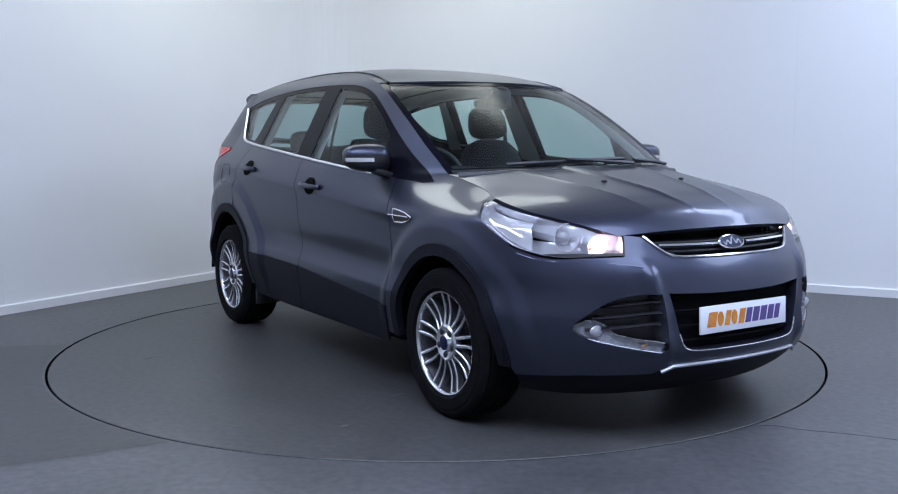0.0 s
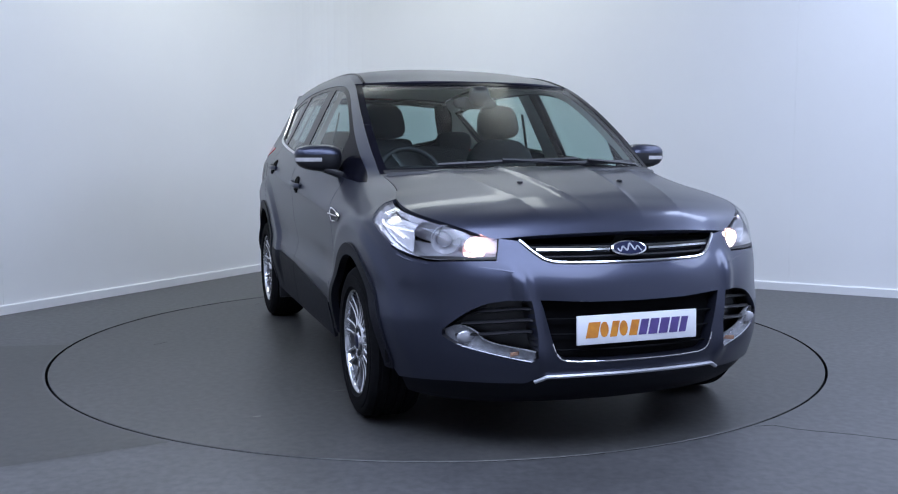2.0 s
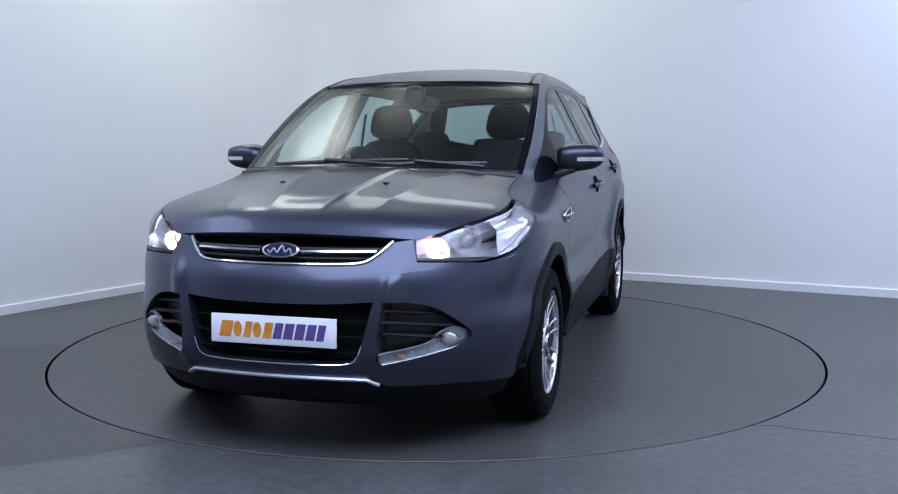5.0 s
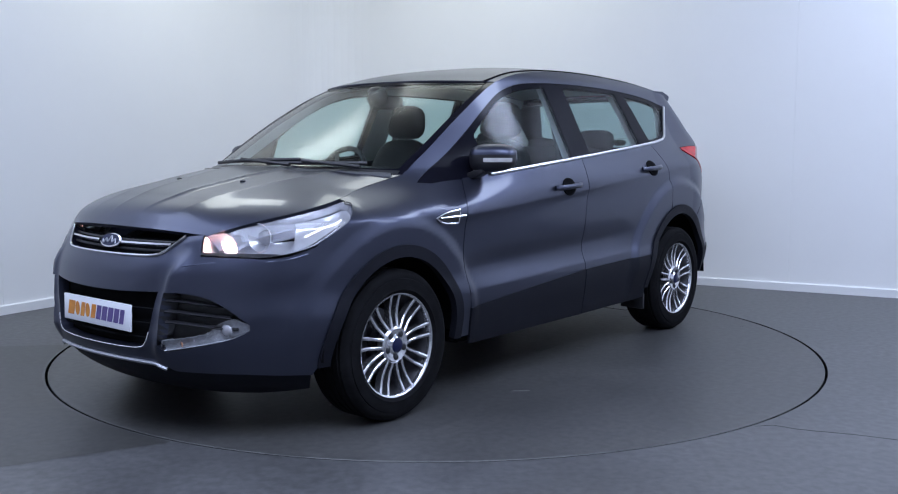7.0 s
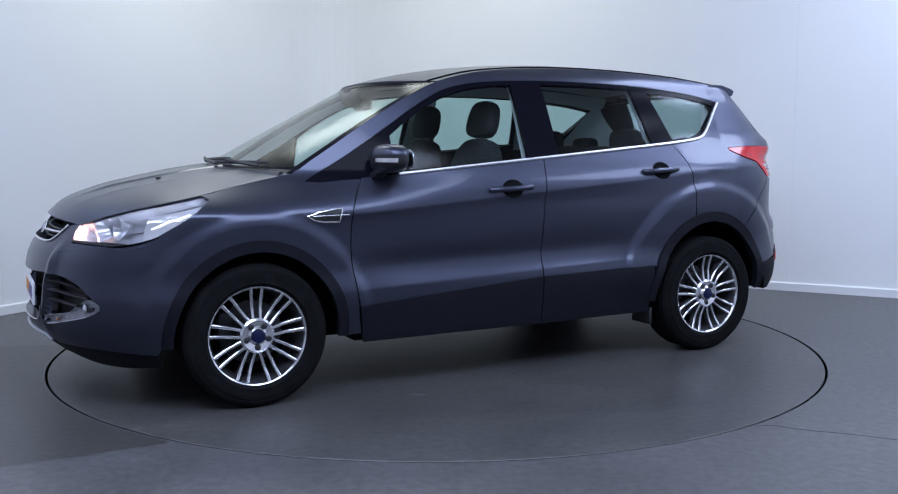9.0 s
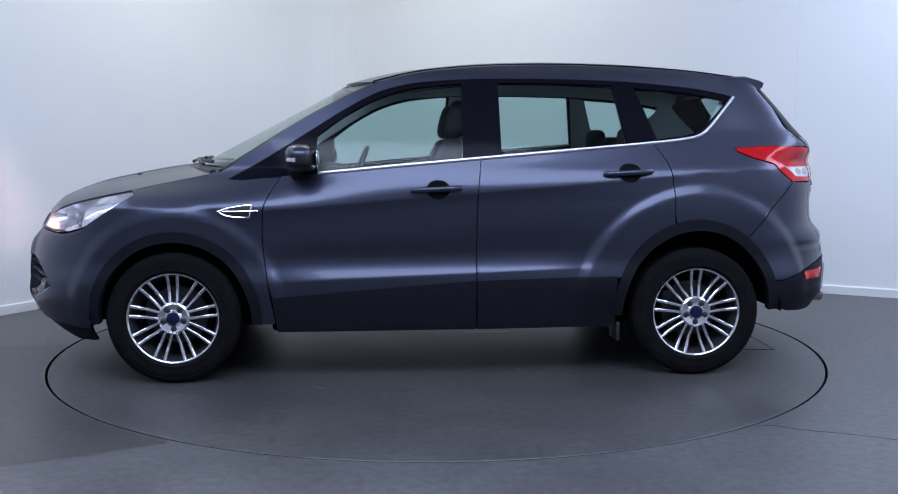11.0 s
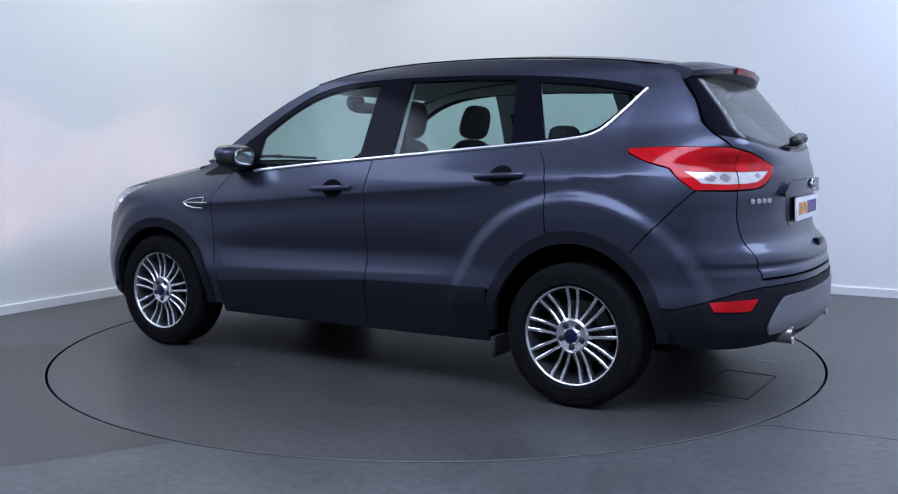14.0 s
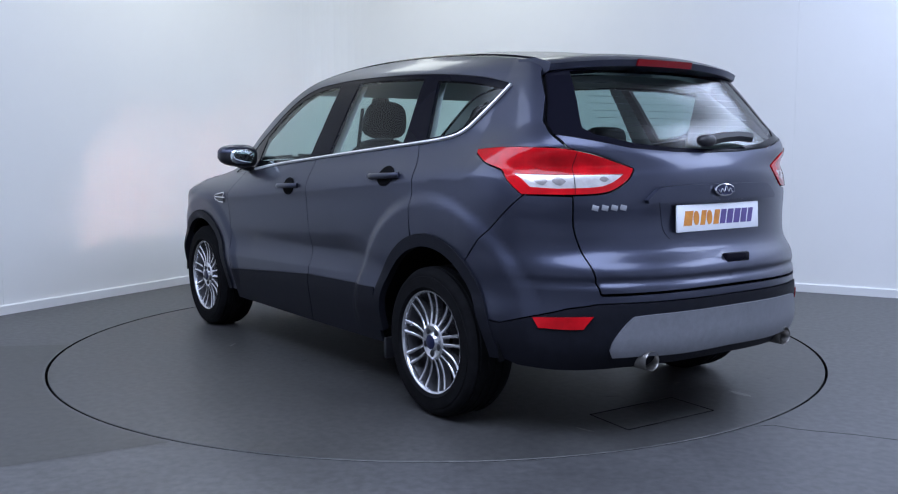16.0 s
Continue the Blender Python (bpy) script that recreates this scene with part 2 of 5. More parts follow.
# ---- the car: one smooth body surface, cut into panels ----
from mathutils.geometry import delaunay_2d_cdt

car = tagged(new("car"), "dark grey metallic five-door crossover car with lit headlamps", "car")
XF, XB, LF, LB, NF = 1.5, -1.55, 1.2, 1.1, 2.2      # where the front and rear round off, arc lengths, rear squareness


def smooth_table(pairs):
    xs, ys = np.array([p[0] for p in pairs], float), np.array([p[1] for p in pairs], float)
    d = np.gradient(ys, xs)

    def f(x):
        x = np.clip(np.asarray(x, float), xs[0], xs[-1])
        i = np.clip(np.searchsorted(xs, x) - 1, 0, len(xs) - 2)
        h = xs[i + 1] - xs[i]
        t = (x - xs[i]) / h
        return ((2 * t ** 3 - 3 * t ** 2 + 1) * ys[i] + (t ** 3 - 2 * t ** 2 + t) * h * d[i]
                + (-2 * t ** 3 + 3 * t ** 2) * ys[i + 1] + (t ** 3 - t ** 2) * h * d[i + 1])
    return f


# half width over height; foremost and rearmost point over height
WIDTH = smooth_table([(0.15, 0.82), (0.25, 0.87), (0.35, 0.888), (0.45, 0.902), (0.52, 0.905), (0.6, 0.893), (0.72, 0.898), (0.9, 0.906),
                      (1.0, 0.902), (1.07, 0.882), (1.12, 0.86), (1.2, 0.823), (1.3, 0.772), (1.4, 0.722), (1.5, 0.668), (1.58, 0.617),
                      (1.64, 0.55)])
FRONT = smooth_table([(0.15, 2.02), (0.22, 2.14), (0.3, 2.225), (0.36, 2.255), (0.5, 2.262), (0.62, 2.256), (0.7, 2.235), (0.78, 2.185),
                      (0.86, 2.125), (0.93, 2.03), (1.0, 1.9), (1.1, 1.75)])
REAR = smooth_table([(0.2, -2.1), (0.3, -2.19), (0.38, -2.25), (0.5, -2.265), (0.66, -2.262), (0.72, -2.245), (0.78, -2.19), (0.86, -2.172),
                     (1.0, -2.175), (1.1, -2.165), (1.17, -2.125), (1.3, -2.005), (1.4, -1.925), (1.5, -1.84), (1.6, -1.75)])


def NR(z):
    """How square the rear is in plan: more so at the rear window."""
    return 2.5 + 2.6 * step(1.10, 1.27, z)


def step(a, b, x):
    t = np.clip((x - a) / (b - a), 0, 1)
    return t * t * (3 - 2 * t)


def taper(x, z):
    f = 1 - 0.18 * np.clip(x / 1.08, 0, None) ** 2
    r = 1 - 0.10 * np.clip((-x - 0.3) / 1.5, 0, None) ** 2
    k, j = step(0.88, 1.1, z), step(1.05, 1.3, z)
    low = 1 - 0.025 * np.clip((-x - 0.6) / 1.0, 0, None) ** 2
    return (1 + (f - 1) * k) * (low + (r - low) * j)


def shoulder(x):
    """Height of the sharp line through the door handles."""
    return 0.945 - 0.078 * x


def sill_line(x):
    """Height of the softer line low on the doors."""
    return 0.545 - 0.035 * x


CREASES = (shoulder, sill_line)


def flare(x, z):
    """The bulges over the wheel arches and the sharp shoulder line."""
    out = 0
    for xc, zc, r, h in ((1.335, 0.325, 0.53, 0.016), (-1.345, 0.325, 0.62, 0.024)):
        d = np.hypot(x - xc, (z - zc) * 0.98)
        out = out + h * step(r + 0.05, r - 0.02, d) * step(0.25, 0.5, z)
    crease = shoulder(x)
    run = step(1.35, 0.8, x) * step(-1.95, -1.5, x)
    below, above = np.clip(crease - z, 0, None), np.clip(z - crease, 0, None)
    out = out + 0.013 * run * np.exp(-(below / 0.035)) * np.exp(-(above / 0.09) ** 2)
    low = sill_line(x)
    run = step(1.0, 0.55, x) * step(-0.98, -0.5, x)
    out = out - 0.016 * run * np.exp(-((z - low - 0.10) / 0.075) ** 2) + 0.005 * run * np.exp(-np.abs(z - low) / 0.02)
    return out


def squircle(a, n):
    """A point of the unit superellipse of power n at the angle a: how far forward, how far out."""
    si, co = np.sin(a), np.clip(np.cos(a), 0, 1)
    r = (si ** n + co ** n) ** (1 / n)
    return si / r, co / r


def S(s, z, off=0.0):
    """The left half of the body's skin: s runs along it from tail to nose, z is the height."""
    s, z = np.asarray(s, float), np.asarray(z, float)
    side = np.clip(s, 0, XF - XB)
    phi_f = np.clip((s - (XF - XB)) / LF, 0, 1) * math.pi / 2
    phi_b = np.clip(-s / LB, 0, 1) * math.pi / 2
    w = WIDTH(z) * taper(XB + side, z)
    af, bf = squircle(phi_f, NF)
    ab, bb = squircle(phi_b, NR(z))
    x = XB + side + (FRONT(z) - XF) * af - (XB - REAR(z)) * ab
    y = w * bf * bb
    # the two upright ridges beside the grilles
    x = x + 0.022 * np.exp(-((y - 0.405 - 0.17 * (z - 0.39)) / 0.03) ** 2) * step(0.30, 0.42, z) * step(0.80, 0.68, z) * step(0.3, 0.6, af)
    # the hollow line across the rear bumper
    x = x + 0.010 * np.exp(-((z - 0.665) / 0.012) ** 2) * step(0.25, 0.6, ab)
    y = y + flare(x, z) * np.clip(np.cos(phi_f) * np.cos(phi_b), 0, 1)
    p = np.stack([x, y, z], -1)
    return p


def S_normal(s, z):
    e = 2e-3
    s = np.clip(s, -LB + 2 * e, XF - XB + LF - 2 * e)
    du, dv = S(s + e, z) - S(s - e, z), S(s, z + e) - S(s, z - e)
    n = np.cross(du, dv)
    n /= np.linalg.norm(n, axis=-1, keepdims=True) + 1e-12
    c = S(s, z) - np.array([0, 0, 0.7])
    c[..., 0] *= 0.5
    flip = (n * c).sum(-1, keepdims=True) < 0
    return np.where(flip, -n, n)


def angle_at(forward=None, out=None, n=2.0):
    """The superellipse's angle, as a share of the quarter turn, from either reach."""
    if forward is not None:
        forward = min(1, max(0, forward))
        out = (1 - forward ** n) ** (1 / n)
    else:
        out = min(1, max(0, out))
        forward = (1 - out ** n) ** (1 / n)
    return math.atan2(forward, out) * 2 / math.pi


def fx(x, z):
    """Place on the skin at x along the car's side."""
    if x <= XB:
        return (-LB * angle_at(forward=(XB - x) / (XB - float(REAR(z))), n=float(NR(z))), z)
    if x <= XF:
        return (x - XB, z)
    return (XF - XB + LF * angle_at(forward=(x - XF) / (float(FRONT(z)) - XF), n=NF), z)


def fy(y, z):
    """Place on the front of the skin, y from the middle."""
    return (XF - XB + LF * angle_at(out=y / float(WIDTH(z) * taper(XF, z)), n=NF), z)


def ry(y, z):
    """Place on the rear of the skin, y from the middle."""
    return (-LB * angle_at(out=y / float(WIDTH(z) * taper(XB, z)), n=float(NR(z))), z)


def curve(pts, n=6):
    """A smooth run through the points."""
    p = [np.array(q, float) for q in pts]
    if len(p) < 3:
        return [tuple(p[0] + (p[-1] - p[0]) * k / n) for k in range(n + 1)] if len(p) == 2 else [tuple(q) for q in p]
    out = []
    for i in range(len(p) - 1):
        a, b, c, d = p[max(i - 1, 0)], p[i], p[i + 1], p[min(i + 2, len(p) - 1)]
        for k in range(n):
            t = k / n
            out.append(tuple(0.5 * (2 * b + (c - a) * t + (2 * a - 5 * b + 4 * c - d) * t * t + (3 * b - a - 3 * c + d) * t ** 3)))
    out.append(tuple(p[-1]))
    return out


def line(*pts, n=6):
    out = []
    for a, b in zip(pts, pts[1:]):
        out += [(a[0] + (b[0] - a[0]) * k / n, a[1] + (b[1] - a[1]) * k / n) for k in range(n)]
    return out + [pts[-1]]


def clean(poly, tol=1e-3):
    out = []
    for p in poly:
        if not out or math.hypot(p[0] - out[-1][0], p[1] - out[-1][1]) > tol:
            out.append((float(p[0]), float(p[1])))
    if math.hypot(out[0][0] - out[-1][0], out[0][1] - out[-1][1]) < tol:
        out.pop()
    return out


def inside(poly, pts):
    x, y = pts[:, 0], pts[:, 1]
    res = np.zeros(len(pts), bool)
    n = len(poly)
    for i in range(n):
        x0, y0 = poly[i]
        x1, y1 = poly[(i + 1) % n]
        if y0 != y1:
            res ^= ((y0 > y) != (y1 > y)) & (x < (x1 - x0) * (y - y0) / (y1 - y0) + x0)
    return res


def finer(poly, most):
    """The outline with its long sides split."""
    out = []
    for a, b in zip(poly, poly[1:] + poly[:1]):
        n = max(1, math.ceil(math.hypot(b[0] - a[0], b[1] - a[1]) / most))
        out += [(a[0] + (b[0] - a[0]) * k / n, a[1] + (b[1] - a[1]) * k / n) for k in range(n)]
    return out


def cells(outer, holes, grid, creases=()):
    """Triangles that fill the outline, with holes."""
    loops = [finer(clean(lp), grid) for lp in (outer, *holes)]
    pts, edges = [], []
    for lp in loops:
        b = len(pts)
        pts += lp
        edges += [(b + i, b + (i + 1) % len(lp)) for i in range(len(lp))]
    P = np.array(pts)
    lo, hi = P.min(0), P.max(0)
    gx, gy = np.meshgrid(np.arange(lo[0] + grid / 2, hi[0], grid), np.arange(lo[1] + grid / 2, hi[1], grid))
    G = np.stack([gx.ravel(), gy.ravel()], -1)
    keep = inside(loops[0], G)
    for h in loops[1:]:
        keep &= ~inside(h, G)
    G = G[keep]
    if creases:
        gs = np.arange(lo[0], hi[0], grid)
        for line_z in creases:
            zc = line_z(XB + gs)
            R = np.concatenate([np.stack([gs + (0.5 * grid if k % 2 else 0), zc + d], -1) for k, d in enumerate((-0.014, -0.006, 0.0, 0.006, 0.014))])
            near = np.abs(G[:, 1] - line_z(XB + G[:, 0])) < 0.020
            G = G[~((G[:, 0] > 0.1) & (G[:, 0] < XF - XB) & near)]
            ok = inside(loops[0], R) & (R[:, 0] > 0.1) & (R[:, 0] < XF - XB)
            G = np.concatenate([G, R[ok]])
    if len(G):
        far = np.ones(len(G), bool)
        for a, b in edges:
            p, q = P[a], P[b]
            t = np.clip(((G - p) @ (q - p)) / max(1e-12, (q - p) @ (q - p)), 0, 1)
            far &= np.linalg.norm(G - p - t[:, None] * (q - p), axis=1) > grid * 0.3
        G = G[far]
    allp = [Vector(p) for p in pts] + [Vector(p) for p in G]
    v, e, f, *_ = delaunay_2d_cdt(allp, edges, [], 0, 1e-6)
    V = np.array([tuple(p) for p in v])
    F = np.array([tuple(t) for t in f if len(t) == 3])
    ab, ac = V[F[:, 1]] - V[F[:, 0]], V[F[:, 2]] - V[F[:, 0]]
    size = (ab[:, 0] * ac[:, 1] - ab[:, 1] * ac[:, 0]) / 2
    F[size < 0] = F[size < 0][:, ::-1]
    F = F[np.abs(size) > 6e-7]          # no slivers along straight sides
    C = V[F].mean(1)
    ok = inside(loops[0], C)
    for h in loops[1:]:
        ok &= ~inside(h, C)
    return V, F[ok]


def build(name, V3, N3, F, mat, parent, label, thick, sides, centre):
    """A panel of the given skin points, with turned-in edges; sides: +1, -1 or both joined."""
    verts, faces, lnorm = [], [], []
    n = np.cross(V3[F[:, 1]] - V3[F[:, 0]], V3[F[:, 2]] - V3[F[:, 0]])
    turn = (n * N3[F].mean(1)).sum(1) < 0
    F = F.copy()
    if turn.mean() > 0.5:
        F = F[:, ::-1]
    count = {}
    for t in F:
        for a, b in ((t[0], t[1]), (t[1], t[2]), (t[2], t[0])):
            count[(a, b)] = 1
    rim = [e for e in count if (e[1], e[0]) not in count]
    if centre:
        rim = [e for e in rim if max(abs(V3[e[0]][1]), abs(V3[e[1]][1])) > 2e-3]
    inner = V3 - N3 * thick
    for sg in sides:
        M = np.array([1, sg, 1.0])
        b = len(verts)
        verts += list(V3 * M)
        lookup = {}
        for t in F:
            tt = t if sg > 0 else t[::-1]
            faces.append(tuple(int(b + k) for k in tt))
            lnorm += [tuple(N3[k] * M) for k in tt]
        if thick:
            for e in rim:
                for k in e:
                    if k not in lookup:
                        lookup[k] = len(verts)
                        verts.append(inner[k] * M)
            for p, q in rim:
                quad = (b + int(q), b + int(p), lookup[p], lookup[q])
                quad = quad if sg > 0 else quad[::-1]
                c = np.cross(np.array(verts[quad[1]]) - verts[quad[0]], np.array(verts[quad[2]]) - verts[quad[0]])
                c /= np.linalg.norm(c) + 1e-12
                faces.append(tuple(int(k) for k in quad))
                lnorm += [tuple(c)] * 4
    return mesh_object(name, verts, faces, mat, parent, label, smooth=True, normals=lnorm)


def skin(name, outer, mat, parent, holes=(), off=0.0, thick=0.016, grid=0.03, side=1, label="", both=False, creases=()):
    """A panel cut from the body's skin; both: joined across the middle."""
    V, F = cells(outer, holes, grid, creases)
    N = S_normal(V[:, 0], V[:, 1])
    P = S(V[:, 0], V[:, 1]) + N * off
    if both:
        mid = np.abs(S(V[:, 0], V[:, 1])[:, 1]) < 2e-3
        P[mid, 1] = 0
        N[mid, 1] = 0
    return build(name, P, N, F, mat, parent, label, thick, (1, -1) if both else (side,), both)


def patch_fn(E, C, power=2.0, bumpf=None):
    """A surface across the car between edge curves E(v) (left) and the middle curve C(v)."""
    def f(u, v):
        e, c = E(v), C(v)
        k = (np.abs(u) ** power)[..., None]
        p = c * (1 - k) + e * k
        p[..., 1] = e[..., 1] * u
        if bumpf is not None:
            p[..., 2] += bumpf(p[..., 0], np.abs(p[..., 1]))
        return p
    return f


def track(pts):
    """A smooth curve in space over 0..1 through the points."""
    P = np.array(pts, float)
    d = np.concatenate([[0], np.cumsum(np.linalg.norm(np.diff(P, axis=0), axis=1))])
    d /= d[-1]
    fs = [smooth_table(list(zip(d, P[:, k]))) for k in range(3)]
    return lambda v: np.stack([f(v) for f in fs], -1)


def top(name, f, mat, parent, u0=-1, u1=1, v0=0, v1=1, nu=40, nv=40, off=0.0, thick=0.014, label="", holes=None):
    u, v = np.meshgrid(np.linspace(u0, u1, nu), np.linspace(v0, v1, nv))
    u, v = u.ravel(), v.ravel()
    e = 2e-3
    n = np.cross(f(u + e, v) - f(u - e, v), f(u, np.clip(v + e, 0, 1)) - f(u, np.clip(v - e, 0, 1)))
    n /= np.linalg.norm(n, axis=1, keepdims=True) + 1e-12
    n = np.where(n[:, 2:] < 0, -n, n)
    P = f(u, v) + n * off
    F = []
    for j in range(nv - 1):
        for i in range(nu - 1):
            a = j * nu + i
            F += [(a, a + 1, a + nu + 1), (a, a + nu + 1, a + nu)]
    return build(name, P, n, np.array(F), mat, parent, label, thick, (1,), False)


def on_skin(x, z):
    p = S(*fx(x, z))
    return tuple(float(c) for c in p)


# lines of the car's side, x and z
BELT = [(1.0, 1.03), (0.61, 1.062), (0.20, 1.10), (-0.21, 1.135), (-0.74, 1.18), (-1.12, 1.212), (-1.30, 1.232), (-1.39, 1.255), (-1.46, 1.31), (-1.60, 1.458)]
DLO_TOP = [(1.07, 1.035), (0.88, 1.14), (0.67, 1.27), (0.48, 1.39), (0.32, 1.475), (0.17, 1.52), (0.02, 1.54), (-0.25, 1.553), (-0.61, 1.553), (-1.0, 1.54),
           (-1.36, 1.508), (-1.56, 1.472), (-1.60, 1.458)]
A_EDGE = [(1.12, 1.068), (0.95, 1.176), (0.75, 1.303), (0.55, 1.418), (0.40, 1.494), (0.30, 1.535)]
ROOF_EDGE = [(0.30, 1.535), (0.12, 1.58), (-0.16, 1.615), (-0.46, 1.628), (-0.77, 1.628), (-1.07, 1.617), (-1.37, 1.596), (-1.66, 1.56)]
HOOD_EDGE = [(2.045, 0.845), (1.95, 0.887), (1.75, 0.94), (1.56, 0.978), (1.40, 1.012), (1.24, 1.044), (1.12, 1.068)]
ARCH_F, ARCH_B = (1.335, 0.322), (-1.345, 0.325)


def arch(c, r, a0, a1, n=28):
    """A run of the wheel opening's edge; the openings are a little taller than wide."""
    k_ = 0.95 if c[0] > 0 else 0.90
    return [fx(c[0] + r * k_ * math.cos(radians(a0 + (a1 - a0) * k / n)), c[1] + r * math.sin(radians(a0 + (a1 - a0) * k / n))) for k in range(n + 1)]


def sx(pts, n=5):
    return [fx(*p) for p in curve(pts, n)]


def belt_part(x0, x1, dz=0.0):
    xs = [p[0] for p in BELT[:8]]
    zs = [p[1] for p in BELT[:8]]
    return [fx(x, float(np.interp(-x, [-a for a in xs], zs)) + dz) for x in np.linspace(x0, x1, 24)]


DOOR_FRONT = [(0.80, 1.044), (0.855, 0.95), (0.882, 0.87), (0.885, 0.69), (0.86, 0.49), (0.83, 0.30)]
DOOR_MID = [(-0.215, 1.133), (-0.195, 0.95), (-0.19, 0.78), (-0.19, 0.51), (-0.20, 0.30)]
RF, RB = 0.452, 0.492
LAMP_LOW = [(1.53, 0.957), (1.64, 0.88), (1.76, 0.806), (1.85, 0.775), (1.93, 0.762)]
SEAM_BUMPER = [(1.762, 0.806), (1.70, 0.745), (1.628, 0.674)]
TAIL_SEAM = [(-1.885, 1.013), (-1.76, 0.885), (-1.62, 0.73)]


def body():
    for sd in (1, -1):
        g = dict(side=sd)
        # fender
        hood = sx(HOOD_EDGE[3:])
        outer = (hood + [fx(1.07, 1.032)] + sx([(1.0, 1.027), (0.9, 1.036), (0.804, 1.042)]) + sx([(x + 0.005, z) for x, z in DOOR_FRONT])
                 + arch(ARCH_F, RF, 183, 50.5) + sx(SEAM_BUMPER[::-1]) + sx([(1.76, 0.812), (1.64, 0.886), (1.53, 0.962)]))
        skin("front_fender", outer, PAINT, car, grid=0.018, creases=CREASES, **g)
        # doors
        outer = sx(DOOR_FRONT[:5]) + line(fx(0.845, 0.428), fx(0.31, 0.47), fx(-0.19, 0.507)) + sx(DOOR_MID[:4])[::-1] + belt_part(-0.212, 0.80)
        fd = skin("front_door", outer, PAINT, car, grid=0.018, creases=CREASES, **g)
        outer = sx([(x - 0.005, z) for x, z in DOOR_MID[:4]]) + line(fx(-0.195, 0.507), fx(-0.90, 0.523)) + arch(ARCH_B, RB, 24, 73) \
            + sx([(-1.213, 0.86), (-1.208, 0.98), (-1.185, 1.11), (-1.12, 1.21)]) + belt_part(-1.12, -0.22)
        rd = skin("rear_door", outer, PAINT, car, grid=0.018, creases=CREASES, **g)
        # lower cladding on the doors, and the sill
        skin("door_cladding", line(fx(0.848, 0.434), fx(0.31, 0.477), fx(-0.189, 0.514), n=8) + line(fx(-0.192, 0.258), fx(0.822, 0.256), n=12), TRIM, fd, off=0.006, **g)
        skin("door_cladding", line(fx(-0.196, 0.514), fx(-0.915, 0.532), n=10) + line(fx(-0.915, 0.265), fx(-0.198, 0.258), n=10), TRIM, rd, off=0.006, **g)
        # body side: pillars, roof rail and rear quarter
        rear = ([fx(-1.66, 1.56)] + line(ry(0.575, 1.545), ry(0.606, 1.5), ry(0.647, 1.40), ry(0.697, 1.30), ry(0.712, 1.25), ry(0.69, 1.196), n=4)
                + [fx(-1.9, 1.196)] + sx([(-1.80, 1.198), (-1.68, 1.196), (-1.56, 1.188)]) + sx([(-1.57, 1.166), (-1.66, 1.128), (-1.76, 1.10)]) + sx([(-1.80, 1.06), (-1.87, 1.006)]))
        outer = (sx(A_EDGE) + sx(ROOF_EDGE)[1:] + rear + sx([(x + 0.004, z + 0.004) for x, z in TAIL_SEAM]) + arch(ARCH_B, RB, 123, 74.5)
                 + sx([(-1.218, 0.86), (-1.213, 0.98), (-1.19, 1.11), (-1.125, 1.208)]) + sx(BELT[5:]) + sx(DOLO_BACK) + [fx(1.10, 1.045)])
        skin("body_side", outer, PAINT, car, grid=0.018, **g)
        # window surround and glasses
        front_glass = sx([(0.62, 1.255), (0.48, 1.355), (0.32, 1.442), (0.17, 1.492), (0.02, 1.515), (-0.13, 1.527)]) + [fx(-0.125, 1.136)] + belt_part(-0.12, 0.62, 0.012)
        rear_glass = line(fx(-0.325, 1.532), fx(-0.61, 1.532), fx(-0.935, 1.522), fx(-0.985, 1.212)) + belt_part(-0.985, -0.325, 0.012)
        quarter = sx([(-1.055, 1.507), (-1.3, 1.487), (-1.5, 1.455), (-1.558, 1.44)]) + sx([(-1.545, 1.42), (-1.45, 1.33), (-1.39, 1.283), (-1.3, 1.252)]) + [fx(-1.15, 1.234)]
        outer = sx(BELT) + sx(DLO_TOP)[::-1][1:]
        skin("window_frame", outer, GLOSSBLACK, car, holes=[front_glass, rear_glass, quarter], off=-0.003, thick=0.02, **g)
        for nm, poly in (("front_side_window", front_glass), ("rear_side_window", rear_glass), ("quarter_window", quarter)):
            w = skin(nm, poly, GLASS, car, off=-0.006, thick=0.0, label="green-tinted side window", **g)
            w.visible_shadow = False
        # chrome strip along the waist
        up = sx(BELT, 6)
        pts = S(np.array([p[0] for p in up]), np.array([p[1] for p in up]))
        nn = S_normal(np.array([p[0] for p in up]), np.array([p[1] for p in up]))
        sweep("chrome_strip", pts[6:] + nn[6:] * 0.004, 0.0085, SATIN, car, sd, "bright satin chrome window strip")
        # wheel arch trims
        for c, r0, r1, a0, a1 in ((ARCH_F, 0.402, RF + 0.003, -2, 183), (ARCH_B, 0.438, RB + 0.003, 0, 178)):
            a, b = arch(c, r1, a0, a1, 40), arch(c, r0, a1, a0, 40)
            skin("arch_trim", a + b, TRIM, car, off=0.010, thick=0.035, grid=0.03, **g)


DOLO_BACK = DLO_TOP[::-1][1:]


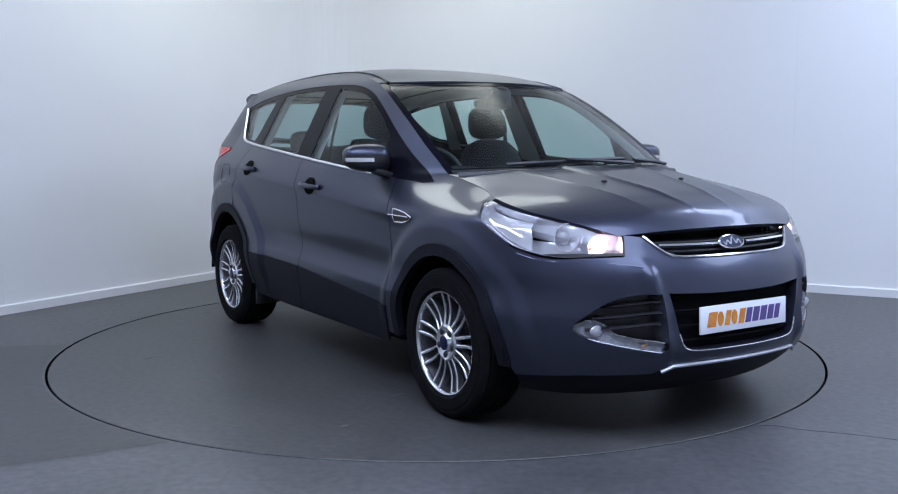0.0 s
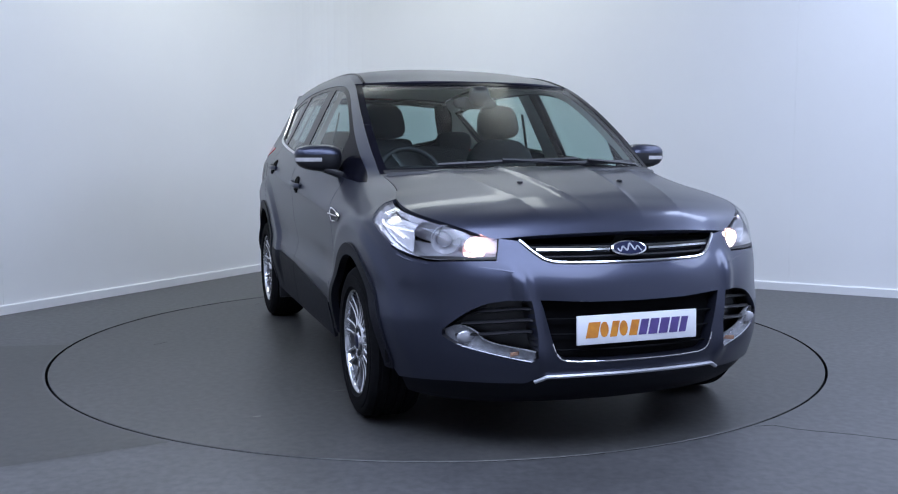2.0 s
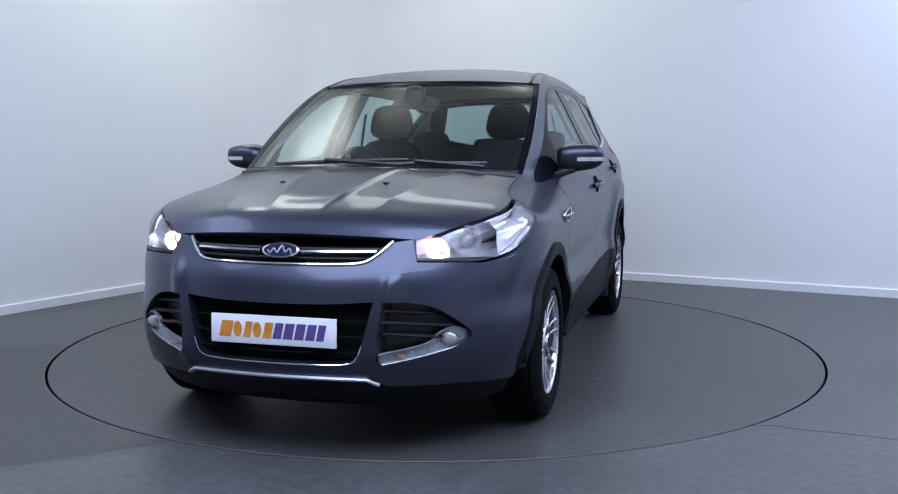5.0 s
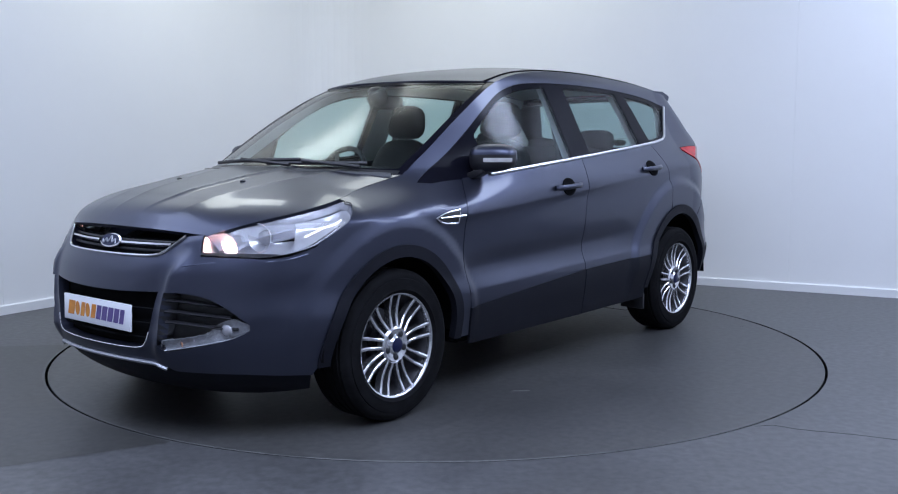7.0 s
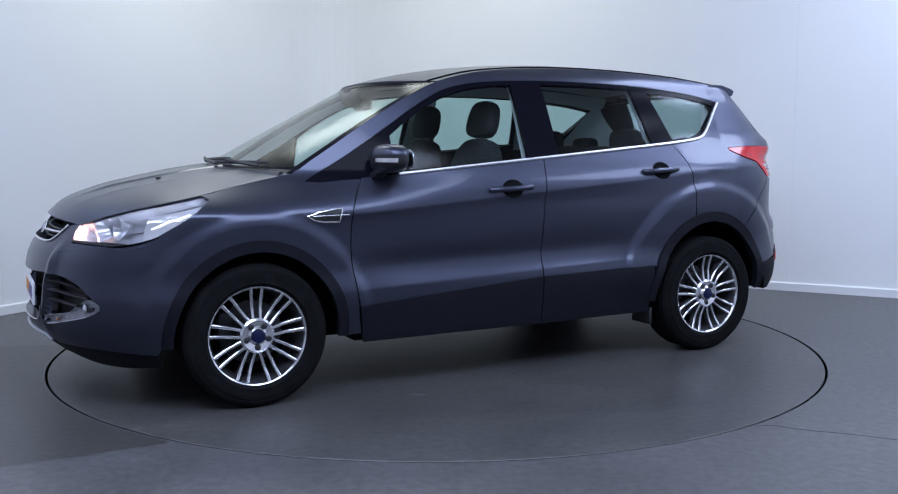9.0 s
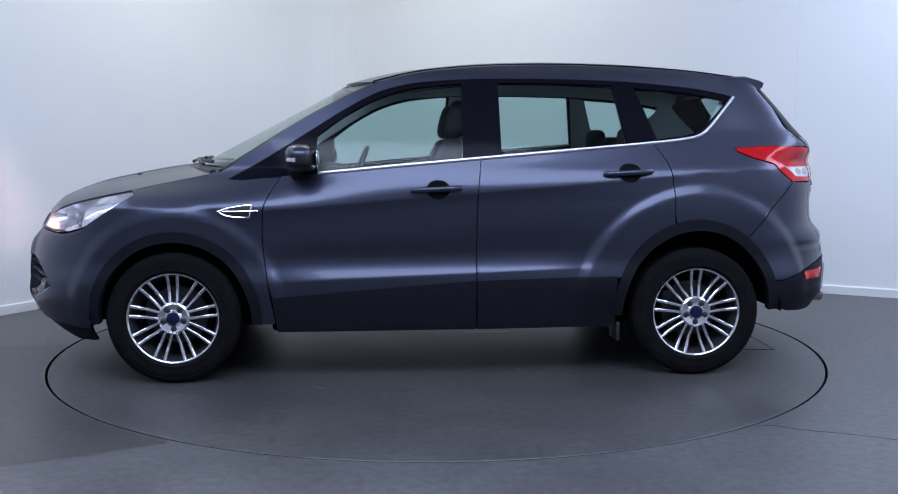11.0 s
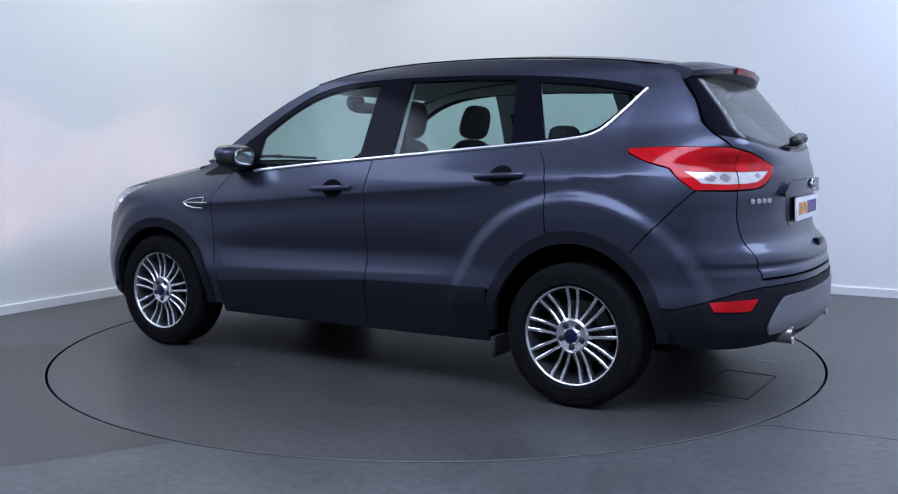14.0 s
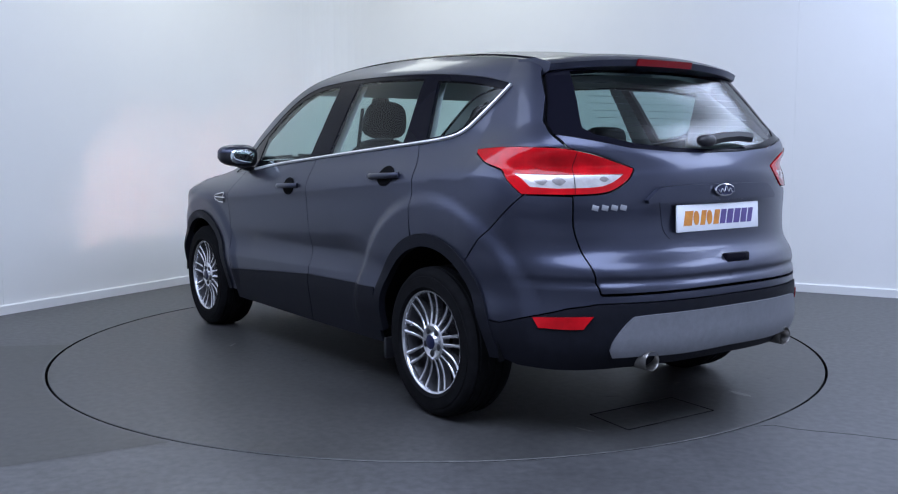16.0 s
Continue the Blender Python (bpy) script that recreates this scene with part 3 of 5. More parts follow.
def sweep(name, pts, r, mat, parent, sd=1, label="", flat=1.0, n=6):
    """A thin round bar along the points."""
    P = np.array(pts, float) * np.array([1, sd, 1])
    bm = bmesh.new()
    rings = []
    for i in range(len(P)):
        t = Vector(P[min(i + 1, len(P) - 1)] - P[max(i - 1, 0)]).normalized()
        up = Vector((0, 0, 1)) if abs(t.z) < 0.9 else Vector((1, 0, 0))
        a = t.cross(up).normalized()
        b = a.cross(t).normalized()
        rings.append([bm.verts.new(Vector(P[i]) + a * (r * flat * math.cos(2 * math.pi * k / n)) + b * (r * math.sin(2 * math.pi * k / n))) for k in range(n)])
    for p, q in zip(rings, rings[1:]):
        for k in range(n):
            bm.faces.new((p[k], p[(k + 1) % n], q[(k + 1) % n], q[k]))
    bm.faces.new(rings[0]), bm.faces.new(rings[-1][::-1])
    return part(name, bm, mat, parent, label)


body()

# top of the car
E_HOOD = track([on_skin(*p) for p in HOOD_EDGE])
C_HOOD = track([(2.14, 0, 0.868), (2.075, 0, 0.928), (1.92, 0, 0.985), (1.7, 0, 1.036), (1.5, 0, 1.075), (1.33, 0, 1.098)])


def dome(x, y):
    """The raised middle of the bonnet between two sharp ridges, and a softer ridge outside each."""
    yd = 0.10 + (2.1 - x) * 0.15
    fade = step(2.13, 1.85, x)
    ridge = 0.007 * np.exp(-np.abs(y - yd) / 0.030) + 0.006 * step(yd + 0.03, yd - 0.01, y)
    outer = 0.30 + (2.1 - x) * 0.20
    return fade * (ridge + 0.006 * np.exp(-np.abs(y - outer) / 0.05))


hood_f = patch_fn(E_HOOD, C_HOOD, 2.4, dome)
top("bonnet", hood_f, PAINT, car, nu=170, nv=90, u0=-0.995, u1=0.995, thick=0.02)
E_WS = track([on_skin(*p) for p in A_EDGE])
C_WS = track([(1.36, 0, 1.085), (1.15, 0, 1.199), (0.9, 0, 1.329), (0.68, 0, 1.444), (0.5, 0, 1.545)])
ws_f = patch_fn(E_WS, C_WS, 2.2)
E_ROOF = track([on_skin(*p) for p in ROOF_EDGE])
C_ROOF = track([(0.495, 0, 1.549), (0.25, 0, 1.609), (-0.1, 0, 1.655), (-0.45, 0, 1.675), (-0.8, 0, 1.675), (-1.15, 0, 1.66), (-1.5, 0, 1.625), (-1.75, 0, 1.585)])
roof_f = patch_fn(E_ROOF, C_ROOF, 2.6)
top("roof", roof_f, PAINT, car, nu=50, nv=50, thick=0.02, v1=0.985)
ws = top("windscreen", ws_f, SCREEN, car, nu=40, nv=30, u0=-0.985, u1=0.985, v0=0.02, v1=0.985, off=-0.004, thick=0, label="clear green-tinted windscreen")
ws.visible_shadow = False
top("windscreen_edge", ws_f, GLOSSBLACK, car, nu=4, nv=30, u0=0.95, u1=0.998, off=-0.002)
top("windscreen_edge", ws_f, GLOSSBLACK, car, nu=4, nv=30, u0=-0.998, u1=-0.95, off=-0.002)
top("windscreen_edge", ws_f, GLOSSBLACK, car, nu=40, nv=4, u0=-0.97, u1=0.97, v0=0.0, v1=0.05, off=-0.002)
top("windscreen_edge", ws_f, GLOSSBLACK, car, nu=40, nv=4, u0=-0.97, u1=0.97, v0=0.965, v1=0.998, off=-0.002)


# ---- front of the car ----
def box_bm(sx_, sy_, sz_, at=(0, 0, 0), bevel=0.01, seg=2, rot=None):
    bm = bmesh.new()
    bmesh.ops.create_cube(bm, size=1, matrix=Matrix.Diagonal((sx_, sy_, sz_, 1)))
    if bevel:
        bmesh.ops.bevel(bm, geom=bm.edges[:], offset=bevel, segments=seg, profile=0.5, affect="EDGES")
    m = Matrix.Translation(at) @ (rot.to_4x4() if rot is not None else Matrix())
    bmesh.ops.transform(bm, matrix=m, verts=bm.verts[:])
    return bm


def pod_bm(rx, ry_, rz, at, p=2.6, n=24, rot=None, shape=None):
    """A rounded block (superellipsoid)."""
    bm = bmesh.new()
    bmesh.ops.create_uvsphere(bm, u_segments=n, v_segments=n // 2, radius=1)
    for v in bm.verts:
        d = (abs(v.co.x) ** p + abs(v.co.y) ** p + abs(v.co.z) ** p) ** (1 / p)
        v.co = Vector((v.co.x / d * rx, v.co.y / d * ry_, v.co.z / d * rz))
        if shape:
            v.co = Vector(shape(*v.co))
    m = Matrix.Translation(at) @ (rot.to_4x4() if rot is not None else Matrix())
    bmesh.ops.transform(bm, matrix=m, verts=bm.verts[:])
    return bm


def lathe_bm(profile, n=48, axis="y"):
    """Turns (radius, along) about the y or x axis."""
    bm = bmesh.new()
    rings = []
    for r, a in profile:
        ring = []
        for k in range(n):
            c, s_ = math.cos(2 * math.pi * k / n), math.sin(2 * math.pi * k / n)
            ring.append(bm.verts.new((r * c, a, r * s_) if axis == "y" else (a, r * c, r * s_)))
        rings.append(ring)
    for p, q in zip(rings, rings[1:]):
        for k in range(n):
            bm.faces.new((p[k], p[(k + 1) % n], q[(k + 1) % n], q[k]))
    return bm, rings


def points_on(outline, off=0.0):
    a = np.array(outline, float)
    return S(a[:, 0], a[:, 1]) + S_normal(a[:, 0], a[:, 1]) * off


fog_hole = [fy(*p) for p in curve([(0.425, 0.625), (0.50, 0.622), (0.585, 0.603), (0.66, 0.555), (0.715, 0.500)], 4)] \
    + [fy(*p) for p in curve([(0.715, 0.478), (0.67, 0.448), (0.56, 0.412), (0.43, 0.385)], 4)] + [fy(0.405, 0.41), fy(0.405, 0.5)]
low_hole = [fy(*p) for p in line((0.0, 0.615), (0.2, 0.617), (0.39, 0.625), n=6)] + [fy(*p) for p in curve([(0.385, 0.61), (0.345, 0.46), (0.325, 0.41), (0.29, 0.392)], 4)] \
    + [fy(*p) for p in line((0.2, 0.388), (0.0, 0.387), n=4)]
bumper = [fy(*p) for p in line((0.0, 0.387), (0.2, 0.388), (0.29, 0.392), n=4)] + [fy(*p) for p in curve([(0.29, 0.392), (0.325, 0.41), (0.345, 0.46), (0.385, 0.61), (0.39, 0.625)], 4)] \
    + [fy(*p) for p in line((0.2, 0.617), (0.0, 0.615), n=6)] + [fy(0, 0.68)] + [fy(*p) for p in line((0.0, 0.755), (0.30, 0.757), (0.36, 0.768), (0.43, 0.838), (0.472, 0.844), n=5)] \
    + [fy(*p) for p in line((0.50, 0.848), (0.524, 0.766), n=4)] + sx([(1.99, 0.76), (1.93, 0.756), (1.85, 0.769), (1.764, 0.80)]) + sx(SEAM_BUMPER) \
    + arch(ARCH_F, RF, 50, -2) + [fx(1.78, 0.275), fx(1.9, 0.285), fx(2.0, 0.295)] + [fy(*p) for p in line((0.55, 0.298), (0.43, 0.30), (0.37, 0.335), (0.2, 0.345), (0, 0.345), n=5)]
# lower grille lies open between the upper and lower lips of the bumper
skin("front_bumper", bumper, PAINT, car, holes=[fog_hole], both=True, thick=0.045, grid=0.025)
skin("front_valance", [fy(*p) for p in line((0, 0.34), (0.37, 0.33), (0.43, 0.297), n=6)] + [fx(2.0, 0.292), fx(1.9, 0.282), fx(1.78, 0.272), fx(1.76, 0.20), fx(1.9, 0.185)]
     + [fy(*p) for p in line((0.5, 0.18), (0, 0.18), n=8)], TRIM, car, both=True, off=-0.012)
lip = [fy(y, z) for y, z in line((0.40, 0.312), (0.36, 0.333), (0.2, 0.338), (0.0, 0.339), n=6)]
P = points_on(lip, 0.006)
P = np.concatenate([P, (P * np.array([1, -1, 1]))[::-1][1:]])
sweep("skid_strip", P, 0.008, SILVER, car, label="silver skid strip")


def grille(name, z0, z1, half, x_back, mat, bars, bar_mat, bar_r, label=""):
    ob = skin(name, [fy(*p) for p in line((0, z0), (half(z0), z0), (half((z0 + z1) / 2), (z0 + z1) / 2), (half(z1), z1), (0, z1), n=8)], mat, car, both=True, off=-x_back, thick=0, label=label)
    for zb in bars:
        pts = points_on([fy(y, zb) for y in np.linspace(0, half(zb), 10)], -x_back * 0.55)
        pts = np.concatenate([pts[::-1], (pts * np.array([1, -1, 1]))[1:]])
        sweep("grille_bar", pts, bar_r, bar_mat, ob, flat=1.6)
    return ob


grille("lower_grille", 0.375, 0.64, lambda z: 0.33 + (z - 0.39) * 0.30, 0.05, VOID, (0.43, 0.49, 0.55), VOID, 0.004, "black slatted lower grille")
upper = grille("upper_grille", 0.745, 0.85, lambda z: 0.37 + (z - 0.765) * 0.9, 0.045, VOID, (0.79, 0.825), BLACK, 0.005, "black upper grille with chrome bars")
# chrome: outline under the upper grille and its centre bars
P = points_on([fy(*p) for p in curve([(0, 0.757), (0.2, 0.758), (0.32, 0.763), (0.37, 0.785), (0.428, 0.84)], 5)], 0.003)
P = np.concatenate([P[::-1], (P * np.array([1, -1, 1]))[1:]])
sweep("grille_surround", P, 0.006, CHROME, upper, label="chrome grille surround")
for sd in (1, -1):
    P = points_on([fy(y, 0.803 + 0.008 * y) for y in np.linspace(0.085, 0.375, 10)], -0.004)
    sweep("grille_chrome_bar", P, 0.0085, CHROME, upper, sd, "chrome grille bar", flat=0.8)


def oval_badge(parent, at, rot, w, h):
    bm = bmesh.new()
    n = 36
    rings = []
    for k, (sc, d) in enumerate(((1.0, 0.0), (1.0, 0.006), (0.9, 0.009), (0.9, 0.0075))):
        rings.append([bm.verts.new((d, w / 2 * sc * math.cos(2 * math.pi * i / n), h / 2 * (sc if k < 2 else 0.84) * math.sin(2 * math.pi * i / n))) for i in range(n)])
    for p, q in zip(rings, rings[1:]):
        for i in range(n):
            bm.faces.new((p[i], p[(i + 1) % n], q[(i + 1) % n], q[i]))
    m = Matrix.Translation(at) @ rot.to_4x4()
    bmesh.ops.transform(bm, matrix=m, verts=bm.verts[:])
    ob = part("badge", bm, CHROME, parent, "blue oval badge with chrome rim")
    bm = bmesh.new()
    ring = [bm.verts.new((0.0085, w / 2 * 0.9 * math.cos(2 * math.pi * i / n), h / 2 * 0.84 * math.sin(2 * math.pi * i / n))) for i in range(n)]
    bm.faces.new(ring)
    bmesh.ops.transform(bm, matrix=m, verts=bm.verts[:])
    part("badge_field", bm, BADGEBLUE, ob, smooth=False)
    us = np.linspace(-0.33, 0.33, 41)
    P = [m @ Vector((0.0095, u * w, h * (0.17 * math.sin(30 * u + 0.6) + 0.10 * math.sin(13 * u + 1)))) for u in us]
    sweep("badge_mark", [tuple(p) for p in P], h * 0.05, SILVER, ob, n=5)


def tilt_y(deg):
    return Euler((0, radians(deg), 0)).to_matrix()


P = points_on([fy(*p) for p in curve([(0.0, 0.389), (0.2, 0.390), (0.29, 0.394), (0.327, 0.412), (0.348, 0.462)], 5)], 0.002)
P = np.concatenate([P[::-1], (P * np.array([1, -1, 1]))[1:]])
sweep("lower_grille_edge", P, 0.003, CHROME, car, label="thin chrome grille edge")
oval_badge(car, (2.160, 0, 0.803), tilt_y(-28), 0.155, 0.064)


def plate(name, at, rot, parent):
    """A white plate with two runs of slanted bars in place of its lettering."""
    ob = part(name, box_bm(0.010, 0.52, 0.111, (0, 0, 0), 0.003), PLATE, parent, "white plate with orange and purple print")
    ob.matrix_basis = Matrix.Translation(at) @ rot.to_4x4()
    widths = (0.056, 0.042, 0.036, 0.042, 0.040, 0.040, 0.044, 0.044, 0.042, 0.036)
    y = -0.225
    for i, w in enumerate(widths):
        bm = bmesh.new()
        lean = 0.013
        lo = [(-0.0, y, -0.030), (0, y + w - 0.006, -0.030), (0, y + w - 0.006 + lean, 0.030), (0, y + lean, 0.030)]
        if i in (1, 3):        # round marks
            lo = [(0, y + w / 2 + (w / 2 - 0.003) * math.cos(a), 0.030 * math.sin(a)) for a in np.linspace(0, 2 * math.pi, 14)[:-1]]
        f0 = [bm.verts.new((0.0055, p[1], p[2])) for p in lo]
        f1 = [bm.verts.new((0.0065, p[1], p[2])) for p in lo]
        bm.faces.new(f1), bm.faces.new(f0[::-1])
        for k in range(len(lo)):
            bm.faces.new((f0[k], f0[(k + 1) % len(lo)], f1[(k + 1) % len(lo)], f1[k]))
        part("print_bar", bm, ORANGE if i < 5 else PURPLE, ob, smooth=False)
        y += w + 0.002
    return ob


plate("front_plate", (2.242, 0, 0.508), tilt_y(-2), car)
plate("rear_plate", (-2.183, 0, 0.905), Euler((0, radians(-3), radians(180))).to_matrix(), car)

# ---- lamps at the front ----
lamp_outline = [fy(*p) for p in line((0.526, 0.772), (0.507, 0.846), n=4)] + sx([(2.0, 0.858), (1.95, 0.881), (1.85, 0.911), (1.75, 0.934), (1.65, 0.954), (1.56, 0.971), (1.525, 0.968)]) \
    + sx([(1.53, 0.955), (1.64, 0.884), (1.76, 0.811), (1.85, 0.78), (1.93, 0.766), (1.99, 0.766)])


def bowl(parent, at, r, depth, facing, mat, name="reflector_bowl"):
    prof = [(r * math.sqrt(k / 8) if k else 0.004, depth * k / 8) for k in range(9)] + [(r * 1.06, depth)]
    bm, _ = lathe_bm(prof, 28, "x")
    q = Vector((1, 0, 0)).rotation_difference(Vector(facing).normalized())
    bmesh.ops.transform(bm, matrix=Matrix.Translation(at) @ q.to_matrix().to_4x4(), verts=bm.verts[:])
    return part(name, bm, mat, parent)


for sd in (1, -1):
    lamp = skin("headlamp", lamp_outline, REFLECTOR, car, off=-0.125, thick=-0.120, grid=0.02, side=sd, label="clear headlamp with silver reflectors, lit")
    ln = skin("lens", lamp_outline, LENS, lamp, off=-0.001, thick=0, side=sd)
    ln.visible_shadow = False
    # bowls: the lit one inboard, a dark projector beside it
    bm, _ = lathe_bm([(0.004, 0.0), (0.034, 0.002), (0.037, 0.018), (0.042, 0.045), (0.048, 0.060), (0.051, 0.060)], 32, "x")
    dip = Matrix.Translation((1.928, sd * 0.573, 0.818)) @ pose(0, 0, 0, 0, 14, 0)
    bmesh.ops.transform(bm, matrix=dip, verts=bm.verts[:])
    part("reflector_bowl", bm, REFLECTOR, lamp)
    bowl(lamp, (1.855, sd * 0.655, 0.835), 0.056, 0.055, (1, sd * 0.2, 0.0), REFLECTOR)
    part("bulb", pod_bm(0.005, 0.027, 0.027, (0.009, 0, 0), 2.0, 16), BULB, lamp, "glowing bulb").matrix_basis = dip
    part("projector", pod_bm(0.03, 0.034, 0.034, (1.868, sd * 0.657, 0.835), 2.0, 16), GLASSY, lamp, "clear projector lens")
    # pale box outline inside the lamp, brightened by its own glow
    P = points_on([fx(1.80 - 0.17 * u, 0.842 + 0.080 * u) for u in np.linspace(0, 1, 8)], -0.03)
    sweep("lamp_box_edge", P, 0.004, EDGEGLOW, lamp, sd)
    skin("inner_trim", sx([(1.80, 0.924), (1.65, 0.951), (1.56, 0.968), (1.532, 0.958), (1.64, 0.888), (1.76, 0.815), (1.84, 0.785)]), REFLECTOR, lamp, off=-0.045, thick=0.004, grid=0.02, side=sd)
    skin("lamp_bezel", [fy(0.524, 0.772), fy(0.522, 0.781)] + sx([(1.99, 0.779), (1.93, 0.777), (1.89, 0.773), (1.93, 0.767), (1.985, 0.767)]), BLACK, lamp, off=0.001, thick=0.01, grid=0.02, side=sd)
    # fog lamp recess, its slats and lamp
    rec = skin("fog_recess", fog_hole, BLACK, car, off=-0.07, thick=-0.068, grid=0.03, side=sd, label="black recess with slats around the fog lamp")
    for zb in (0.575, 0.53, 0.485):
        y1 = 0.62 + (0.60 - zb) * 0.55
        P = points_on([fy(y, zb + (0.62 - y) * 0.10) for y in np.linspace(0.41, min(0.68, y1), 8)], -0.03)
        sweep("slat", P, 0.007, BLACK, rec, sd, flat=2.4)
    outer = [fy(*p) for p in curve([(0.715, 0.500), (0.665, 0.522), (0.615, 0.500), (0.57, 0.462), (0.42, 0.428)], 4)] \
        + [fy(*p) for p in curve([(0.415, 0.396), (0.43, 0.390), (0.56, 0.417), (0.675, 0.448), (0.715, 0.466)], 4)]
    fog = skin("fog_lamp", outer, FOGREF, car, off=-0.030, thick=-0.02, grid=0.02, side=sd, label="clear fog lamp strip with chrome bezel")
    fl = skin("lens", outer, LENS, fog, off=-0.008, thick=0, side=sd)
    fl.visible_shadow = False
    P = points_on(outer, -0.006)
    sweep("bezel", P[17:], 0.0025, SILVER, fog, sd)
    q = points_on([fy(0.645, 0.478)], -0.014)[0]
    part("bulb_cover", pod_bm(0.010, 0.036, 0.024, (q[0], sd * q[1], q[2]), 2.0, 14), GLASSY, fog)
    q = points_on([fy(0.475, 0.417)], -0.024)[0]
    part("side_reflector", box_bm(0.006, 0.070, 0.016, (q[0], sd * q[1], q[2]), 0.002, rot=Euler((0, 0, radians(-sd * 24))).to_matrix()), AMBER, fog)
    # raised line under the headlamp
    P = points_on([fy(0.475, 0.728), fy(0.52, 0.735), fy(0.58, 0.742)] + [fx(1.93, 0.746), fx(1.85, 0.757), fx(1.80, 0.772)], -0.002)
    sweep("bumper_crease", P - np.array([0.002, 0, 0]), 0.005, PAINT, car, sd)

# washer nozzles and wipers
for sd in (1, -1):
    best = min(((abs(float(hood_f(np.array([u]), np.array([v]))[0][0]) - 1.655) + abs(float(hood_f(np.array([u]), np.array([v]))[0][1]) - 0.235), u, v)
                for u in np.linspace(0.2, 0.6, 25) for v in np.linspace(0.2, 0.7, 40)))
    p = hood_f(np.array([best[1]]), np.array([best[2]]))[0]
    part("washer_nozzle", pod_bm(0.014, 0.012, 0.007, (p[0], sd * p[1], p[2] + 0.003), 2.2, 12), BLACK, car, "black washer nozzle")


def ws_line(u0, v0, u1, v1, off, n=14):
    u, v = np.linspace(u0, u1, n), np.linspace(v0, v1, n)
    return ws_f(u, v) + np.array([0.35, 0, 0.9]) * off


for name, ends in (("wiper", (-0.66, 0.035, 0.30, 0.075)), ("wiper", (0.05, 0.03, 0.78, 0.055))):
    w = sweep(name, ws_line(*ends, 0.020), 0.010, BLACK, car, label="black wiper blade", flat=0.8)
    P = ws_line(ends[0] + 0.42 * (ends[2] - ends[0]), ends[1] + 0.01, ends[2], 0.0, 0.034, 8)
    sweep("wiper_arm", P, 0.009, BLACK, w)
top("cowl", ws_f, BLACK, car, nu=40, nv=4, u0=-0.97, u1=0.97, v0=0.0, v1=0.03, off=0.004)
P = ws_f(np.linspace(-0.96, 0.96, 40), np.zeros(40)) + np.array([0.02, 0, -0.01])
sweep("cowl_edge", P, 0.022, BLACK, car)

# ---- rear of the car ----
tail_out = sx([(-1.565, 1.184), (-1.68, 1.192), (-1.80, 1.194)]) + [ry(*p) for p in curve([(0.74, 1.192), (0.69, 1.187), (0.60, 1.165), (0.52, 1.138), (0.443, 1.11)], 4)] \
    + [ry(*p) for p in curve([(0.443, 1.105), (0.475, 1.065), (0.54, 1.025), (0.60, 1.013), (0.68, 1.010), (0.74, 1.010)], 4)] + sx([(-1.87, 1.010), (-1.80, 1.066), (-1.76, 1.105), (-1.66, 1.133), (-1.572, 1.170)])
clear_in = sx([(-1.82, 1.090), (-1.88, 1.088)]) + [ry(*p) for p in line((0.73, 1.087), (0.62, 1.086), (0.485, 1.088), (0.53, 1.058), (0.57, 1.042), (0.62, 1.036), (0.72, 1.033), n=4)] + sx([(-1.895, 1.038), (-1.86, 1.068)])
rear_glass_hole = [ry(*p) for p in line((0.0, 1.532), (0.30, 1.528), (0.505, 1.510), (0.555, 1.38), (0.60, 1.275), (0.57, 1.248), (0.40, 1.212), (0.2, 1.194), (0.0, 1.188), n=5)]
frame_out = [ry(*p) for p in line((0.0, 1.560), (0.30, 1.555), (0.555, 1.54), (0.60, 1.495), (0.640, 1.40), (0.690, 1.30), (0.704, 1.25), (0.64, 1.234), (0.44, 1.195), (0.2, 1.178), (0.0, 1.174), n=5)]
gate = [ry(*p) for p in line((0.0, 1.170), (0.2, 1.174), (0.44, 1.191), (0.64, 1.230), (0.703, 1.244), (0.685, 1.197), n=5)] \
    + [ry(*p) for p in curve([(0.66, 1.186), (0.60, 1.172), (0.52, 1.145), (0.435, 1.112)], 4)] + [ry(*p) for p in curve([(0.435, 1.103), (0.47, 1.06), (0.535, 1.018), (0.60, 1.006), (0.672, 1.003)], 4)] \
    + [ry(*p) for p in curve([(0.672, 1.0), (0.668, 0.88), (0.648, 0.79), (0.632, 0.70), (0.615, 0.625)], 5)] + [ry(*p) for p in line((0.5, 0.627), (0.2, 0.633), (0.0, 0.634), n=5)]
tailgate = skin("tailgate", gate, PAINT, car, both=True, grid=0.022)
for sd in (1, -1):
    # added black backing that stops light showing through the gap at the pillar
    skin("pillar_backing", [ry(*p) for p in line((0.50, 1.53), (0.60, 1.53), (0.66, 1.49), (0.70, 1.40), (0.74, 1.28), (0.70, 1.22), (0.64, 1.24), (0.62, 1.30), (0.56, 1.42), n=4)], VOID, car, off=-0.030, thick=0.006, side=sd)
skin("rear_window_frame", frame_out + rear_glass_hole[::-1], GLOSSBLACK, car, both=True, off=-0.004, thick=0.02)
rg = skin("rear_window", rear_glass_hole, REARGLASS, car, both=True, off=-0.007, thick=0, label="tinted heated rear window")
rg.visible_shadow = False
